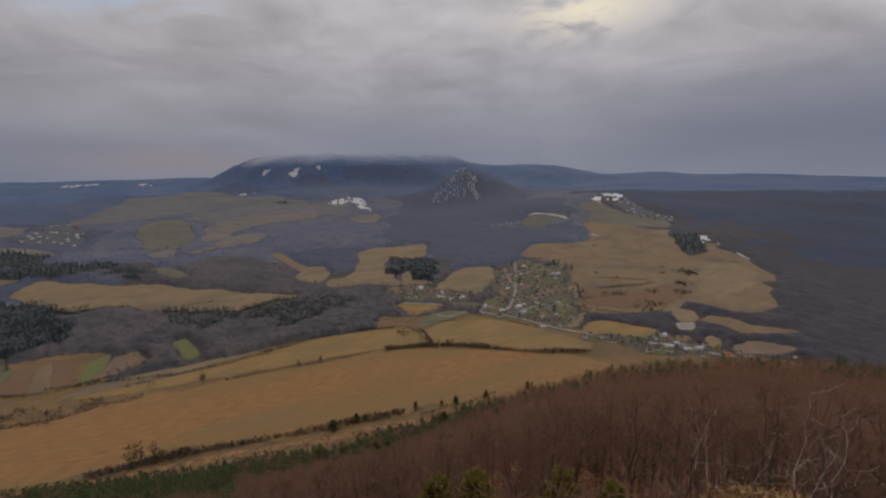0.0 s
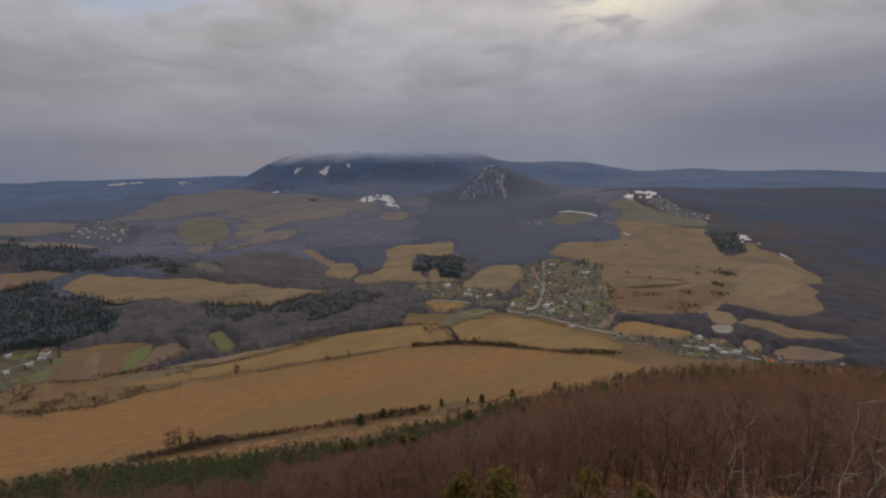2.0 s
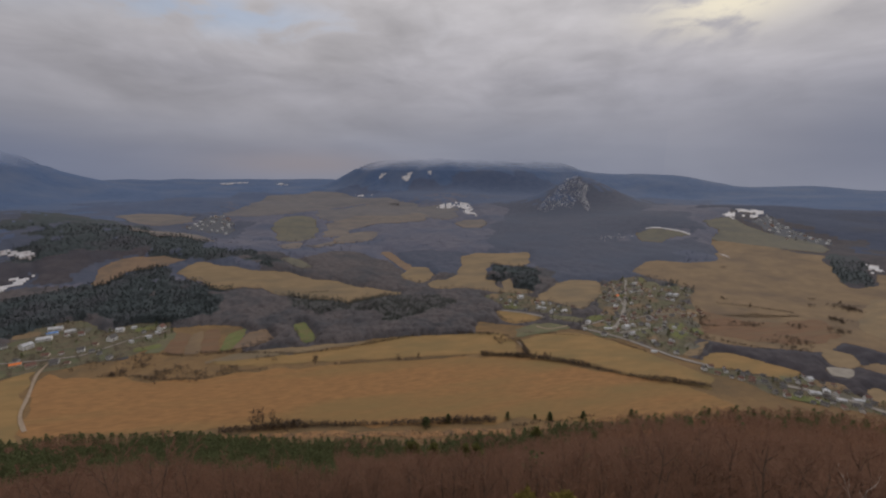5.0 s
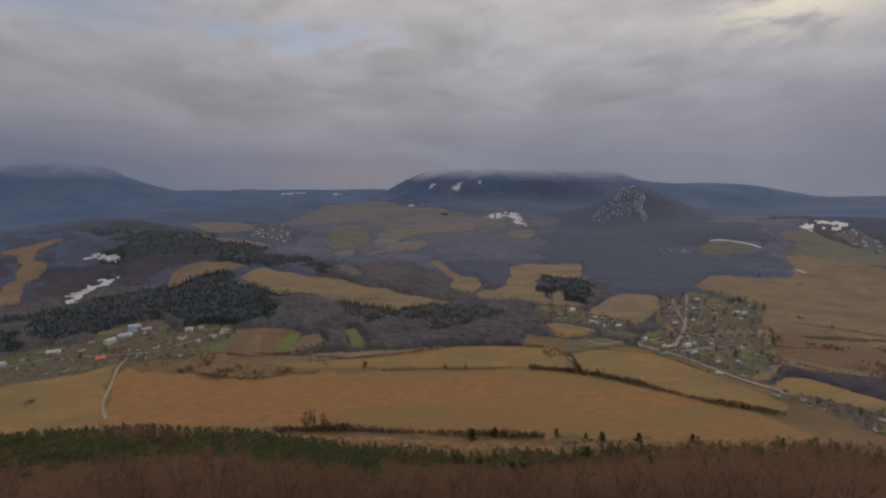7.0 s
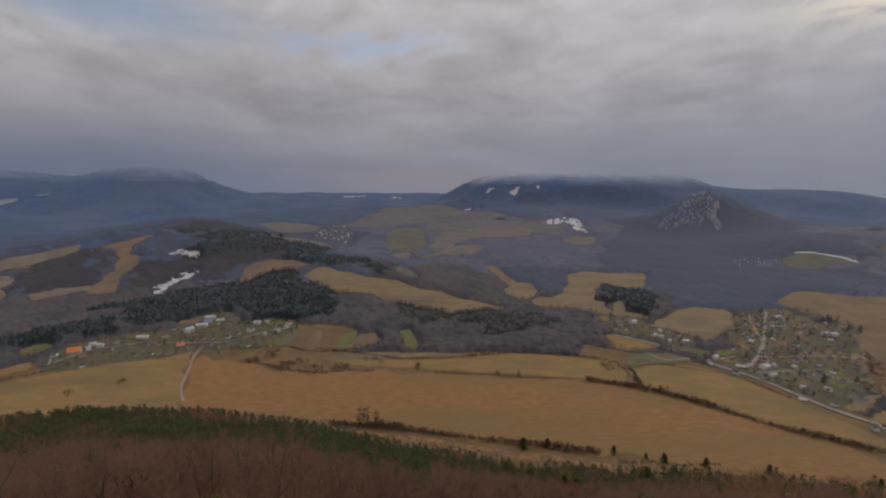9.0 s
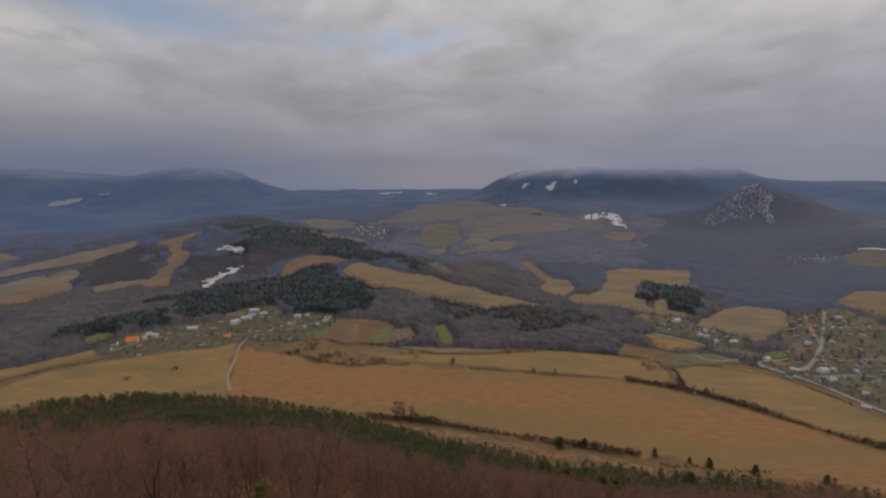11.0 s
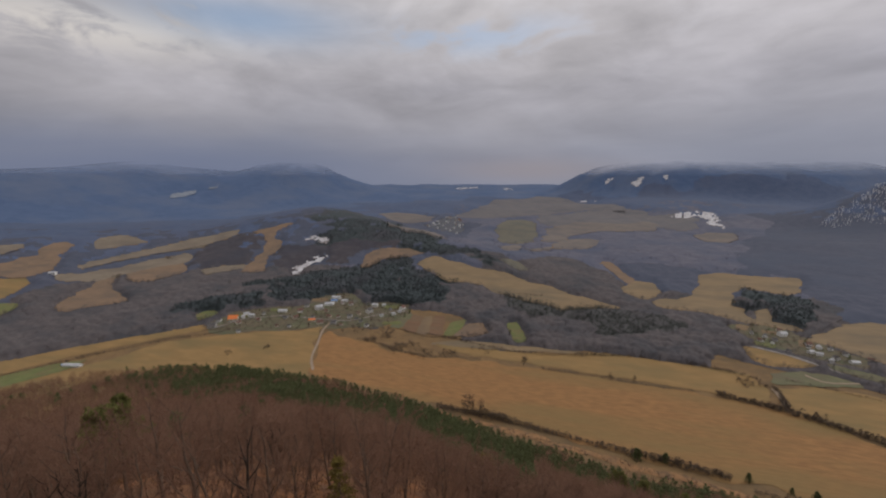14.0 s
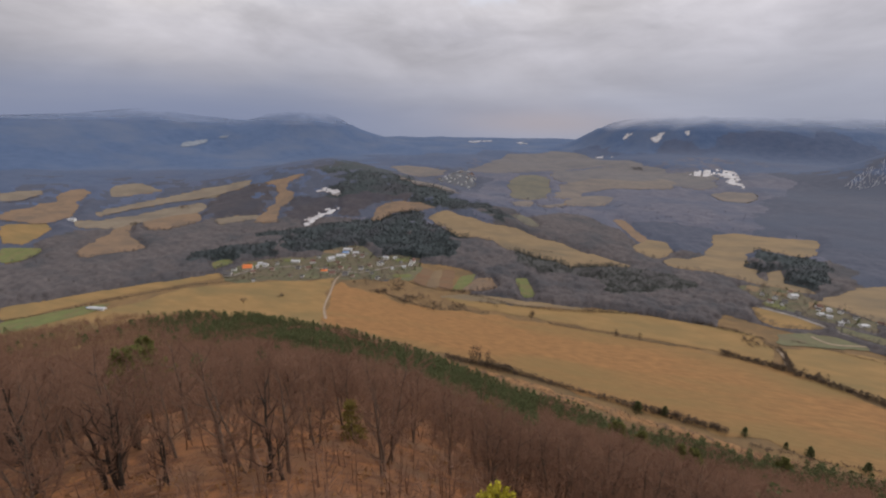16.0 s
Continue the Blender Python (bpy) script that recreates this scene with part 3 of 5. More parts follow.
patch("fallow", [(-720, 673), (-698, 712), (-656, 732), (-641, 714), (-664, 691), (-689, 649)], "brown fallow field on a far hillside, paled by coloured-in haze")
patch("snow", [(-551, 736), (-550, 753), (-538, 768), (-549, 793), (-544, 811), (-527, 831), (-512, 826), (-515, 792), (-526, 779), (-527, 751), (-514, 715), (-526, 712)], "remnant patch of old white snow")
patch("snow", [(-638, 901), (-614, 923), (-577, 915), (-588, 948), (-555, 893), (-568, 889), (-594, 900)], "remnant patch of old white snow")
patch("clay", [(-425, 810), (-435, 856), (-425, 886), (-398, 905), (-350, 909), (-308, 890), (-327, 866), (-344, 859), (-354, 850), (-385, 843), (-389, 822), (-396, 787), (-409, 783)], "reddish bare clearing on a slope")
patch("hay", [(-299, 828), (-288, 851), (-275, 868), (-253, 861), (-215, 838), (-164, 821), (-122, 813), (-69, 784), (-27, 769), (23, 739), (56, 719), (83, 697), (40, 671), (-3, 657), (-21, 678), (-49, 687), (-73, 697), (-109, 706), (-145, 734), (-179, 745), (-205, 739), (-226, 754), (-251, 778), (-275, 795)], "hay meadow, golden brown paled by haze in its colour")
patch("gold", [(-621, 267), (-594, 307), (-563, 353), (-523, 400), (-484, 449), (-467, 436), (-504, 385), (-539, 336), (-560, 287), (-576, 244)], "golden dry-grass field, mown short")
patch("gold", [(-528, 208), (-542, 227), (-533, 251), (-506, 313), (-476, 385), (-421, 435), (-337, 471), (-319, 495), (-310, 467), (-291, 422), (-278, 392), (-250, 357), (-255, 297), (-278, 204), (-323, 158)], "golden dry-grass field, mown short")
patch("green", [(-576, 244), (-561, 266), (-546, 296), (-528, 312), (-519, 322), (-512, 292), (-525, 261), (-526, 238), (-538, 225)], "small plot of fresh green grass")
patch("green", [(-529, 477), (-529, 495), (-517, 503), (-503, 492), (-502, 475), (-507, 459)], "small plot of fresh green grass")
patch("hay", [(143, 742), (165, 770), (193, 774), (224, 834), (261, 921), (274, 962), (323, 990), (388, 979), (441, 981), (439, 939), (403, 889), (368, 846), (340, 861), (316, 886), (300, 863), (261, 779), (256, 754), (274, 740), (264, 705), (271, 694), (292, 741), (308, 751), (305, 720), (294, 695), (318, 668), (317, 648), (293, 649), (249, 674), (218, 708), (166, 708), (146, 722)], "hay meadow, golden brown paled by haze in its colour")
patch("hay", [(311, 641), (344, 663), (390, 705), (418, 720), (466, 706), (450, 661), (438, 633), (409, 616), (390, 595), (354, 564), (339, 582), (325, 605), (300, 620)], "hay meadow, golden brown paled by haze in its colour")
patch("hay", [(98, 804), (118, 847), (130, 878), (165, 877), (166, 811), (148, 769), (129, 755), (111, 771)], "hay meadow, golden brown paled by haze in its colour")
patch("clay", [(77, 1037), (101, 1041), (116, 956), (135, 878), (120, 847), (105, 891)], "reddish bare clearing on a slope")
patch("gold", [(215, 579), (241, 572), (262, 558), (278, 540), (256, 528), (221, 522), (211, 539)], "golden dry-grass field, mown short")
patch("meadow", [(1133, 1141), (1240, 1160), (1201, 1051), (1173, 982), (1184, 931), (1198, 817), (1094, 749), (1027, 856), (992, 920), (998, 969), (1085, 1033), (1092, 1088)], "olive-brown meadow")
patch("meadow", [(852, 1105), (922, 1133), (967, 1079), (977, 1025), (908, 1031), (852, 994), (810, 1023)], "olive-brown meadow")
patch("pasture", [(589, 744), (669, 807), (759, 783), (815, 766), (924, 879), (987, 954), (1017, 885), (1044, 785), (1065, 731), (951, 643), (884, 581), (872, 552), (927, 546), (1000, 611), (1016, 577), (979, 523), (951, 479), (891, 413), (879, 393), (832, 381), (793, 368), (780, 350), (718, 333), (638, 311), (624, 322), (611, 342), (597, 358), (591, 373), (555, 371), (521, 378), (489, 395), (459, 414), (444, 430), (478, 468), (534, 538), (611, 626), (579, 687)], "brown winter pasture on a hillside")
patch("plough", [(525, 521), (534, 496), (546, 464), (589, 450), (652, 450), (663, 431), (629, 395), (578, 380), (540, 385), (498, 403), (471, 425), (455, 438), (483, 472)], "red-brown fallow strip beside the grass")
patch("pasture", [(519, 503), (579, 493), (652, 470), (669, 453), (623, 457), (563, 468)], "brown winter pasture on a hillside")
patch("hay", [(560, 369), (575, 346), (554, 325), (535, 318), (520, 329), (532, 348)], "hay meadow, golden brown paled by haze in its colour")
patch("pasture", [(547, 322), (578, 322), (593, 299), (588, 279), (604, 259), (623, 239), (610, 233), (582, 249), (548, 268), (555, 289), (552, 306)], "brown winter pasture on a hillside")
patch("gold", [(383, 368), (411, 386), (436, 383), (455, 350), (470, 326), (443, 306), (432, 317), (408, 342), (381, 357)], "golden dry-grass field, mown short")
patch("hay", [(494, 281), (512, 282), (504, 266), (476, 252), (471, 257)], "hay meadow, golden brown paled by haze in its colour")
patch("clay", [(498, 252), (535, 251), (554, 226), (558, 213), (526, 213), (498, 227), (483, 238)], "reddish bare clearing on a slope")
patch("stubble", [(-304, 480), (-214, 448), (-152, 433), (-114, 443), (-36, 445), (58, 438), (141, 434), (190, 425), (233, 395), (276, 364), (312, 335), (336, 309), (340, 285), (327, 268), (261, 276), (220, 285), (178, 295), (127, 305), (75, 313), (-4, 327), (-78, 339), (-129, 346), (-195, 352), (-247, 357), (-273, 391), (-285, 426), (-304, 463)], "wide golden-brown stubble field with faint furrows")
patch("gold", [(-163, 478), (-58, 480), (-5, 488), (38, 505), (89, 508), (193, 494), (198, 462), (190, 429), (143, 439), (59, 446), (-36, 455), (-112, 460)], "golden dry-grass field, mown short")
patch("gold", [(200, 468), (217, 470), (249, 482), (285, 476), (312, 456), (328, 429), (339, 403), (348, 381), (358, 362), (367, 337), (345, 314), (329, 330), (297, 348), (265, 373), (249, 391), (229, 405), (207, 418), (200, 430), (205, 452)], "golden dry-grass field, mown short")
patch("bank", [(-126, 337), (-51, 327), (42, 309), (113, 296), (163, 283), (126, 286), (40, 301), (-49, 319), (-122, 330)], "bare orange-brown bank along a hedge")
patch("hay", [(-163, 477), (-124, 499), (-52, 502), (17, 501), (44, 502), (-50, 486), (-119, 476)], "hay meadow, golden brown paled by haze in its colour")
patch("snow", [(215, 3039), (260, 3047), (286, 3019), (239, 2994)], "remnant patch of old white snow")
patch("snow", [(363, 2919), (408, 2944), (460, 2904), (422, 2823), (367, 2876)], "remnant patch of old white snow")
patch("snow", [(525, 2858), (562, 2856), (562, 2824), (528, 2837)], "remnant patch of old white snow")
patch("snow", [(67, 2821), (156, 2786), (153, 2743), (77, 2750)], "remnant patch of old white snow")
patch("snow", [(-1107, 4103), (-970, 4538), (-908, 4392), (-1014, 4081)], "remnant patch of old white snow")
patch("snow", [(-646, 4329), (-584, 4430), (-490, 3918), (-527, 3810)], "remnant patch of old white snow")
# raised over the treetops so they don't hide it from the camera
patch("thin_snow", [(-1920, 1643), (-1985, 1724), (-1988, 1816), (-1973, 1867), (-1945, 1832), (-1932, 1730)], "mountain snow patch, dulled by haze in its colour", False, 2.5)
patch("thin_snow", [(-1967, 1945), (-1949, 1996), (-1928, 1975), (-1948, 1930)], "mountain snow patch, dulled by haze in its colour", False, 2.5)
patch("snow", [(414, 1936), (483, 2093), (564, 2178), (596, 2139), (623, 2037), (562, 1867), (513, 1631), (506, 1752), (539, 1930), (513, 1987), (469, 1924)], "remnant patch of old white snow")
patch("snow", [(1234, 1166), (1369, 1277), (1487, 1280), (1444, 1201), (1283, 1113), (1213, 1109)], "remnant patch of old white snow")
patch("snow", [(1019, 623), (1063, 648), (1068, 632), (1033, 601), (1000, 599)], "remnant patch of old white snow")
patch("village", [(403, 606), (453, 666), (508, 700), (566, 707), (542, 652), (566, 641), (623, 637), (587, 593), (525, 563), (530, 537), (523, 501), (457, 429), (426, 416), (383, 389), (364, 393), (353, 420), (337, 447), (313, 467), (299, 489), (357, 527), (392, 568)], "garden ground between village houses")
patch("village", [(378, 362), (397, 348), (431, 316), (462, 320), (468, 309), (474, 282), (478, 251), (488, 234), (462, 226), (447, 248), (419, 269), (399, 291), (389, 325), (368, 349)], "garden ground between village houses")
patch("village", [(-461, 429), (-484, 459), (-486, 507), (-448, 540), (-403, 567), (-395, 624), (-353, 639), (-313, 605), (-278, 617), (-233, 613), (-222, 570), (-232, 516), (-280, 495), (-311, 487), (-382, 456), (-430, 434)], "garden ground between village houses")
patch("village", [(221, 658), (273, 677), (304, 633), (323, 587), (344, 575), (320, 545), (290, 551), (243, 588)], "garden ground between village houses")
patch("hamlet", [(-520, 1484), (-491, 1564), (-518, 1917), (-385, 1595), (-347, 1354), (-418, 1418)], "garden ground of a far hamlet, greyed by haze in its colour")
patch("hamlet", [(1247, 1082), (1399, 1151), (1277, 980), (1251, 832), (1209, 820), (1152, 881), (1196, 979)], "garden ground of a far hamlet, greyed by haze in its colour")
patch("gravel", [(509, 329), (533, 319), (522, 308), (503, 302), (493, 312)], "pale gravel yard")
patch("hay", [(442, 528), (479, 537), (516, 523), (530, 510), (499, 496), (453, 498), (437, 511)], "hay meadow, golden brown paled by haze in its colour")
patch("green", [(433, 476), (457, 480), (442, 447), (410, 426), (405, 438)], "small plot of fresh green grass")
patch("sward", [(217, 504), (251, 517), (278, 513), (296, 492), (242, 481), (206, 475)], "short olive winter grass by the village")
patch("sward", [(287, 549), (333, 521), (317, 506), (286, 531)], "short olive winter grass by the village")
patch("hay", [(379, 389), (413, 410), (443, 418), (402, 387), (380, 381)], "hay meadow, golden brown paled by haze in its colour")
patch("sward", [(553, 674), (571, 668), (545, 626), (510, 608), (513, 633)], "short olive winter grass by the village")
patch("green", [(341, 492), (362, 488), (353, 472), (334, 471)], "small plot of fresh green grass")
patch("pasture", [(388, 564), (419, 565), (390, 529), (366, 531)], "brown winter pasture on a hillside")
patch("sward", [(371, 473), (394, 474), (393, 449), (371, 440), (362, 454)], "short olive winter grass by the village")
patch("sward", [(-231, 513), (-230, 567), (-217, 577), (-213, 516)], "short olive winter grass by the village")
patch("plough", [(-213, 516), (-217, 577), (-198, 568), (-188, 503)], "red-brown fallow strip beside the grass")
patch("pasture", [(-188, 503), (-198, 568), (-186, 578), (-169, 502)], "brown winter pasture on a hillside")
patch("plough", [(-169, 502), (-186, 578), (-167, 579), (-150, 505)], "red-brown fallow strip beside the grass")
patch("green", [(-150, 505), (-153, 559), (-135, 575), (-132, 550), (-137, 510)], "small plot of fresh green grass")
patch("clay", [(-137, 510), (-130, 558), (-110, 570), (-94, 533), (-113, 514)], "reddish bare clearing on a slope")
patch("green", [(-77, 577), (-61, 585), (-41, 520), (-56, 508)], "small plot of fresh green grass")

patch("hay", [(831, 495), (890, 473), (867, 417), (805, 378), (707, 354), (661, 364), (671, 401), (761, 455)], "hay meadow, golden brown paled by haze in its colour")
lane("track", [(-257, 371), (-277, 396), (-288, 423), (-302, 455), (-315, 482), (-319, 510)], 2.8, "winding pale dirt track across the field")
lane("road", [(221, 582), (257, 562), (285, 528), (301, 493), (318, 475), (338, 449), (349, 422), (358, 398), (364, 380), (375, 370), (384, 358)], 5.0, "pale worn village road")
lane("road", [(422, 305), (441, 290), (454, 272), (458, 260), (463, 242), (480, 227), (516, 213), (535, 202)], 5.0, "pale worn village road")
lane("road", [(526, 698), (467, 619), (427, 563), (394, 524), (370, 497), (346, 479)], 4.0, "pale worn village road")
lane("road", [(301, 493), (325, 499), (353, 509)], 4.0, "pale worn village road")
lane("track", [(203, 464), (206, 452), (199, 430)], 4.0, "pale bend of a dirt track by the creek")
lane("track", [(249, 508), (256, 491), (302, 503)], 2.6, "pale dirt track on the valley floor")
lane("snow", [(874, 1129), (912, 1135), (942, 1124), (974, 1066), (976, 1026)], 9.0, "narrow drift of old snow along a meadow edge")
lane("snow", [(997, 1027), (1029, 1042), (1058, 1053)], 7.0, "narrow drift of old snow along a meadow edge")
lane("snow", [(1048, 624), (1021, 574), (979, 513), (941, 462)], 5.0, "narrow drift of old snow along a meadow edge")
lane("snow", [(882, 831), (872, 798)], 4.0, "narrow drift of old snow along a meadow edge")


def plots(ground_poly, count, seed, angles):
    """Narrow garden and orchard plots side by side on a village's ground."""
    r = random.Random(seed)
    p = rounded(ground_poly)
    lo, hi = p.min(0), p.max(0)
    made = []
    for _ in range(count * 40):
        if len(made) >= count:
            break
        c = np.array((r.uniform(lo[0], hi[0]), r.uniform(lo[1], hi[1])))
        if not inside(c[0], c[1], p) or any(np.hypot(*(c - m)) < 24 for m in made):
            continue
        a = radians(r.choice(angles) + r.uniform(-5, 5))
        u, w = np.array((math.cos(a), math.sin(a))) * r.uniform(10, 17), np.array((-math.sin(a), math.cos(a))) * r.uniform(5, 9)
        kind, label = r.choice((("green", "small plot of fresh green grass"), ("sward", "olive-green orchard plot"), ("meadow", "olive-brown orchard plot"), ("pasture", "dry brown grass plot between gardens")))
        patch(kind, [tuple(c + u + w), tuple(c + u - w), tuple(c - u - w), tuple(c - u + w)], label, True, 0.03 + 0.012 * len(made))
        made.append(c)


for n, (count, angles) in enumerate(((24, (20, 65)), (6, (-35, 50)), (8, (15, 100)), (4, (-20, 70)))):
    plots(PATCHES["village"][n], count, 500 + n, angles)

# open valley floor with no wood, and where the conifers stand
clear_land([(-182, 193), (-397, 439), (-372, 475), (-322, 487), (-311, 498), (-261, 484), (-167, 482), (-106, 464), (-58, 484), (38, 511), (193, 496), (213, 488), (219, 477), (279, 478), (324, 467), (353, 416), (388, 372), (407, 325), (418, 296), (263, 181), (83, 186), (-44, 147)])
clear_land([(173, 545), (207, 523), (297, 488), (359, 419), (368, 357), (404, 315), (465, 240), (530, 188), (548, 169), (443, 134), (227, 122), (182, 156), (90, 293)])
clear_land([(-406, 166), (-600, 257), (-586, 309), (-544, 369), (-484, 449), (-311, 487), (-274, 485), (-224, 392), (-239, 245), (-251, 149)])
clear_land([(-318, 500), (-246, 465), (-189, 441), (-102, 449), (-54, 475), (-111, 490), (-173, 507), (-237, 504)])
clear_land([(-241, 492), (-257, 593), (-185, 598), (-138, 583), (-121, 485)])
CONIFERS = []
CONIFERS.append([(-726, 1052), (-702, 1134), (-1157, 2103), (-894, 1840), (-422, 1075), (-311, 1029), (-185, 921), (-123, 828), (-180, 842), (-265, 879), (-312, 901), (-368, 937), (-425, 934), (-431, 913), (-495, 892), (-553, 896), (-584, 947), (-622, 989)])
CONIFERS.append([(-501, 574), (-546, 648), (-515, 703), (-463, 736), (-432, 774), (-403, 781), (-381, 834), (-334, 850), (-278, 786), (-237, 751), (-207, 707), (-191, 610), (-280, 611), (-360, 642), (-413, 582), (-452, 545)])
CONIFERS.append([(262, 765), (302, 862), (343, 851), (388, 835), (348, 713), (323, 665), (294, 695), (308, 746), (295, 748), (273, 723)])
CONIFERS.append([(1063, 722), (1089, 671), (1000, 611), (927, 545), (889, 542), (878, 568), (938, 627)])
CONIFERS.append([(-572, 494), (-567, 533), (-522, 571), (-466, 523), (-512, 508), (-533, 484)])
CONIFERS.append([(557, 641), (591, 646), (626, 638), (597, 602), (563, 609)])
BROWN = [[(-563, 918), (-486, 931), (-385, 935), (-365, 915), (-448, 880), (-427, 801), (-467, 782), (-518, 756), (-520, 834), (-573, 840)], [(-853, 816), (-840, 888), (-824, 922), (-755, 892), (-711, 870), (-670, 793), (-656, 723), (-698, 712), (-722, 675), (-773, 697), (-802, 741)], [(-650, 800), (-660, 845), (-635, 878), (-569, 888), (-524, 833), (-539, 769), (-544, 707), (-610, 739)]]  # dark leafless stands on the middle ridge
# wood coloured darker: right hillside for cloud shade, and below the knob
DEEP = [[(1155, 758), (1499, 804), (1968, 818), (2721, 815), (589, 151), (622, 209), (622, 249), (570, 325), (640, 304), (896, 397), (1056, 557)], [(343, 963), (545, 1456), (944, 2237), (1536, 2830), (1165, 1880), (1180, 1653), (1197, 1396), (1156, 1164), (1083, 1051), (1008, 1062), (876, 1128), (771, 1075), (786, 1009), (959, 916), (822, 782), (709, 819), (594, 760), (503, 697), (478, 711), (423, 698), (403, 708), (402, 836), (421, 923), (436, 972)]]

HEDGES = []
HEDGES.append([(-105, 338), (-73, 337), (-38, 334), (1, 327), (47, 319), (92, 312), (117, 308)])
HEDGES.append([(148, 435), (180, 425), (200, 416), (227, 401), (248, 388), (264, 372), (295, 346), (328, 329), (346, 319)])
HEDGES.append([(196, 469), (207, 464), (203, 446), (198, 422)])
HEDGES.append([(-19, 445), (32, 444), (75, 439), (124, 436)])
HEDGES.append([(-249, 464), (-216, 458), (-191, 444), (-150, 438), (-115, 448), (-89, 449)])
HEDGES.append([(-173, 507), (-112, 494), (-68, 484), (-13, 483), (35, 497), (86, 509), (141, 503), (179, 492), (198, 483)])
HEDGES.append([(-576, 244), (-552, 282), (-528, 328), (-485, 393), (-440, 434)])
HEDGES.append([(-914, 581), (-910, 661), (-898, 720), (-844, 815)])
HEDGES.append([(-981, 455), (-933, 478), (-901, 521)])
HEDGES.append([(-75, 713), (-56, 715), (-35, 718)])
HEDGES.append([(525, 521), (476, 463), (501, 454), (551, 448)])
HEDGES.append([(579, 540), (620, 507), (651, 474)])
HEDGES.append([(457, 412), (482, 389), (510, 362), (525, 343)])
HEDGES.append([(528, 310), (552, 288), (543, 266), (577, 246), (597, 231)])
HEDGES.append([(-210, 509), (-167, 496), (-120, 510)])
HEDGES.append([(-1082, 509), (-1079, 549), (-1098, 584)])
HEDGES.append([(225, 489), (265, 475), (312, 457), (328, 431), (341, 405)])
HEDGES.append([(130, 298), (153, 297), (168, 296), (187, 297), (204, 298)])


# ---- woods: a canopy of many crowns over all land that is not open ----
def canopy(name, mask, material, label, flat=False, rough=0.5, capped=False):
    cnt = np.zeros((NA, NR), np.int8)
    for di in (0, 1):
        for dj in (0, 1):
            cnt[di:NA - 1 + di, dj:NR - 1 + dj] += mask
    use = cnt > 0
    Z = np.zeros_like(GX)
    x, y = GX[use], GY[use]
    crown = 0.6 * vnoise(x, y, 9, 3) + 0.4 * vnoise(x, y, 22, 5)
    jit = vnoise(x, y, 2.3, 9)
    tall = 6.5 + 4.0 * np.clip((np.hypot(x, y) - 1300) / 1400, 0, 1)
    off = np.clip((np.hypot(x, y) - 700) / 500, 0, 1)
    crown = (1 - off) * crown + off * (0.6 * vnoise(x, y, 38, 3) + 0.4 * vnoise(x, y, 95, 5))
    jit = jit * (1 - 0.8 * off)
    calm = 1.0 - 0.65 * np.clip((np.hypot(x, y) - 800) / 900, 0, 1)
    h = tall * (0.2 + 0.5 * (1 - calm) * 1.3 + calm * (1.0 * crown + rough * jit))
    g = land(x, y)
    gap = BEHIND[use]
    h = np.minimum(h, np.maximum(0.9 + 1.2 * jit, gap * (EYE - g) / np.hypot(x, y) * 0.9))  # rims kept below the camera's sight line to the open land behind
    Z[use] = g + h * np.where(DEPTH[use] == 0, 0.3 * jit, (DEPTH[use] / 4.0) ** 0.8)
    if capped:
        # backs hidden from the camera lie low, so the faded tops show sky
        Z = np.where(UNSEEN, np.minimum(Z, sunk + 6), Z)
        n_unseen = UNSEEN[:-1, :-1].astype(int) + UNSEEN[1:, :-1] + UNSEEN[:-1, 1:] + UNSEEN[1:, 1:]
        mask = mask & ((n_unseen == 0) | (n_unseen == 4))
    return thing(name, sheet(name, mask, GX, GY, Z, material, not flat), label, "forest", "stuff")


# how far behind each place the next open land begins
run = np.full(NA - 1, 1e4)
behind = np.zeros((NA - 1, NR - 1))
for j in range(NR - 2, -1, -1):
    run = np.where(OPEN[:, j], 0.0, run + RR[j + 1] - RR[j])
    behind[:, j] = run
BEHIND = np.full((NA, NR), 1e4)
for di in (0, 1):
    for dj in (0, 1):
        BEHIND[di:NA - 1 + di, dj:NR - 1 + dj] = np.minimum(BEHIND[di:NA - 1 + di, dj:NR - 1 + dj], behind)
CAZ = np.degrees(np.arctan2(CX, CY))
wooded = ~OPEN & (CR > 300) & ~in_wood_hill(CX, CY) & (np.abs(CAZ) < 84)
RIM = np.zeros((NA, NR), bool)
for di in (0, 1):
    for dj in (0, 1):
        RIM[di:NA - 1 + di, dj:NR - 1 + dj] |= ~wooded
DEPTH = np.where(RIM, 0, 4)  # how many steps each place lies inside the wood
edge_now = RIM.copy()
for k in (1, 2, 3):
    grown = edge_now.copy()
    grown[1:] |= edge_now[:-1]
    grown[:-1] |= edge_now[1:]
    grown[:, 1:] |= edge_now[:, :-1]
    grown[:, :-1] |= edge_now[:, 1:]
    DEPTH[grown & ~edge_now] = k
    edge_now = grown
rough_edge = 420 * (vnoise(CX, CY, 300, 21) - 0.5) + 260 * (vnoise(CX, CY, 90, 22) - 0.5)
# distance from which the wood's colour is blued in place of haze
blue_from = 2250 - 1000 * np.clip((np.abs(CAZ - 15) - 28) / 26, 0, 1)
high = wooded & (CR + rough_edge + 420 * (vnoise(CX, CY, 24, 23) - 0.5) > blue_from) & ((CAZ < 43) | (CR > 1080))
conifer = np.zeros_like(wooded)
loose = 60 * (vnoise(CX, CY, 70, 26) - 0.5) + 36 * (vnoise(CX, CY, 20, 27) - 0.5)
for p in CONIFERS:
    conifer |= wooded & ~high & inside(CX + loose, CY + loose, rounded(p)) & (vnoise(CX, CY, 34, 13) + 0.5 * vnoise(CX, CY, 12, 14) > 0.30)
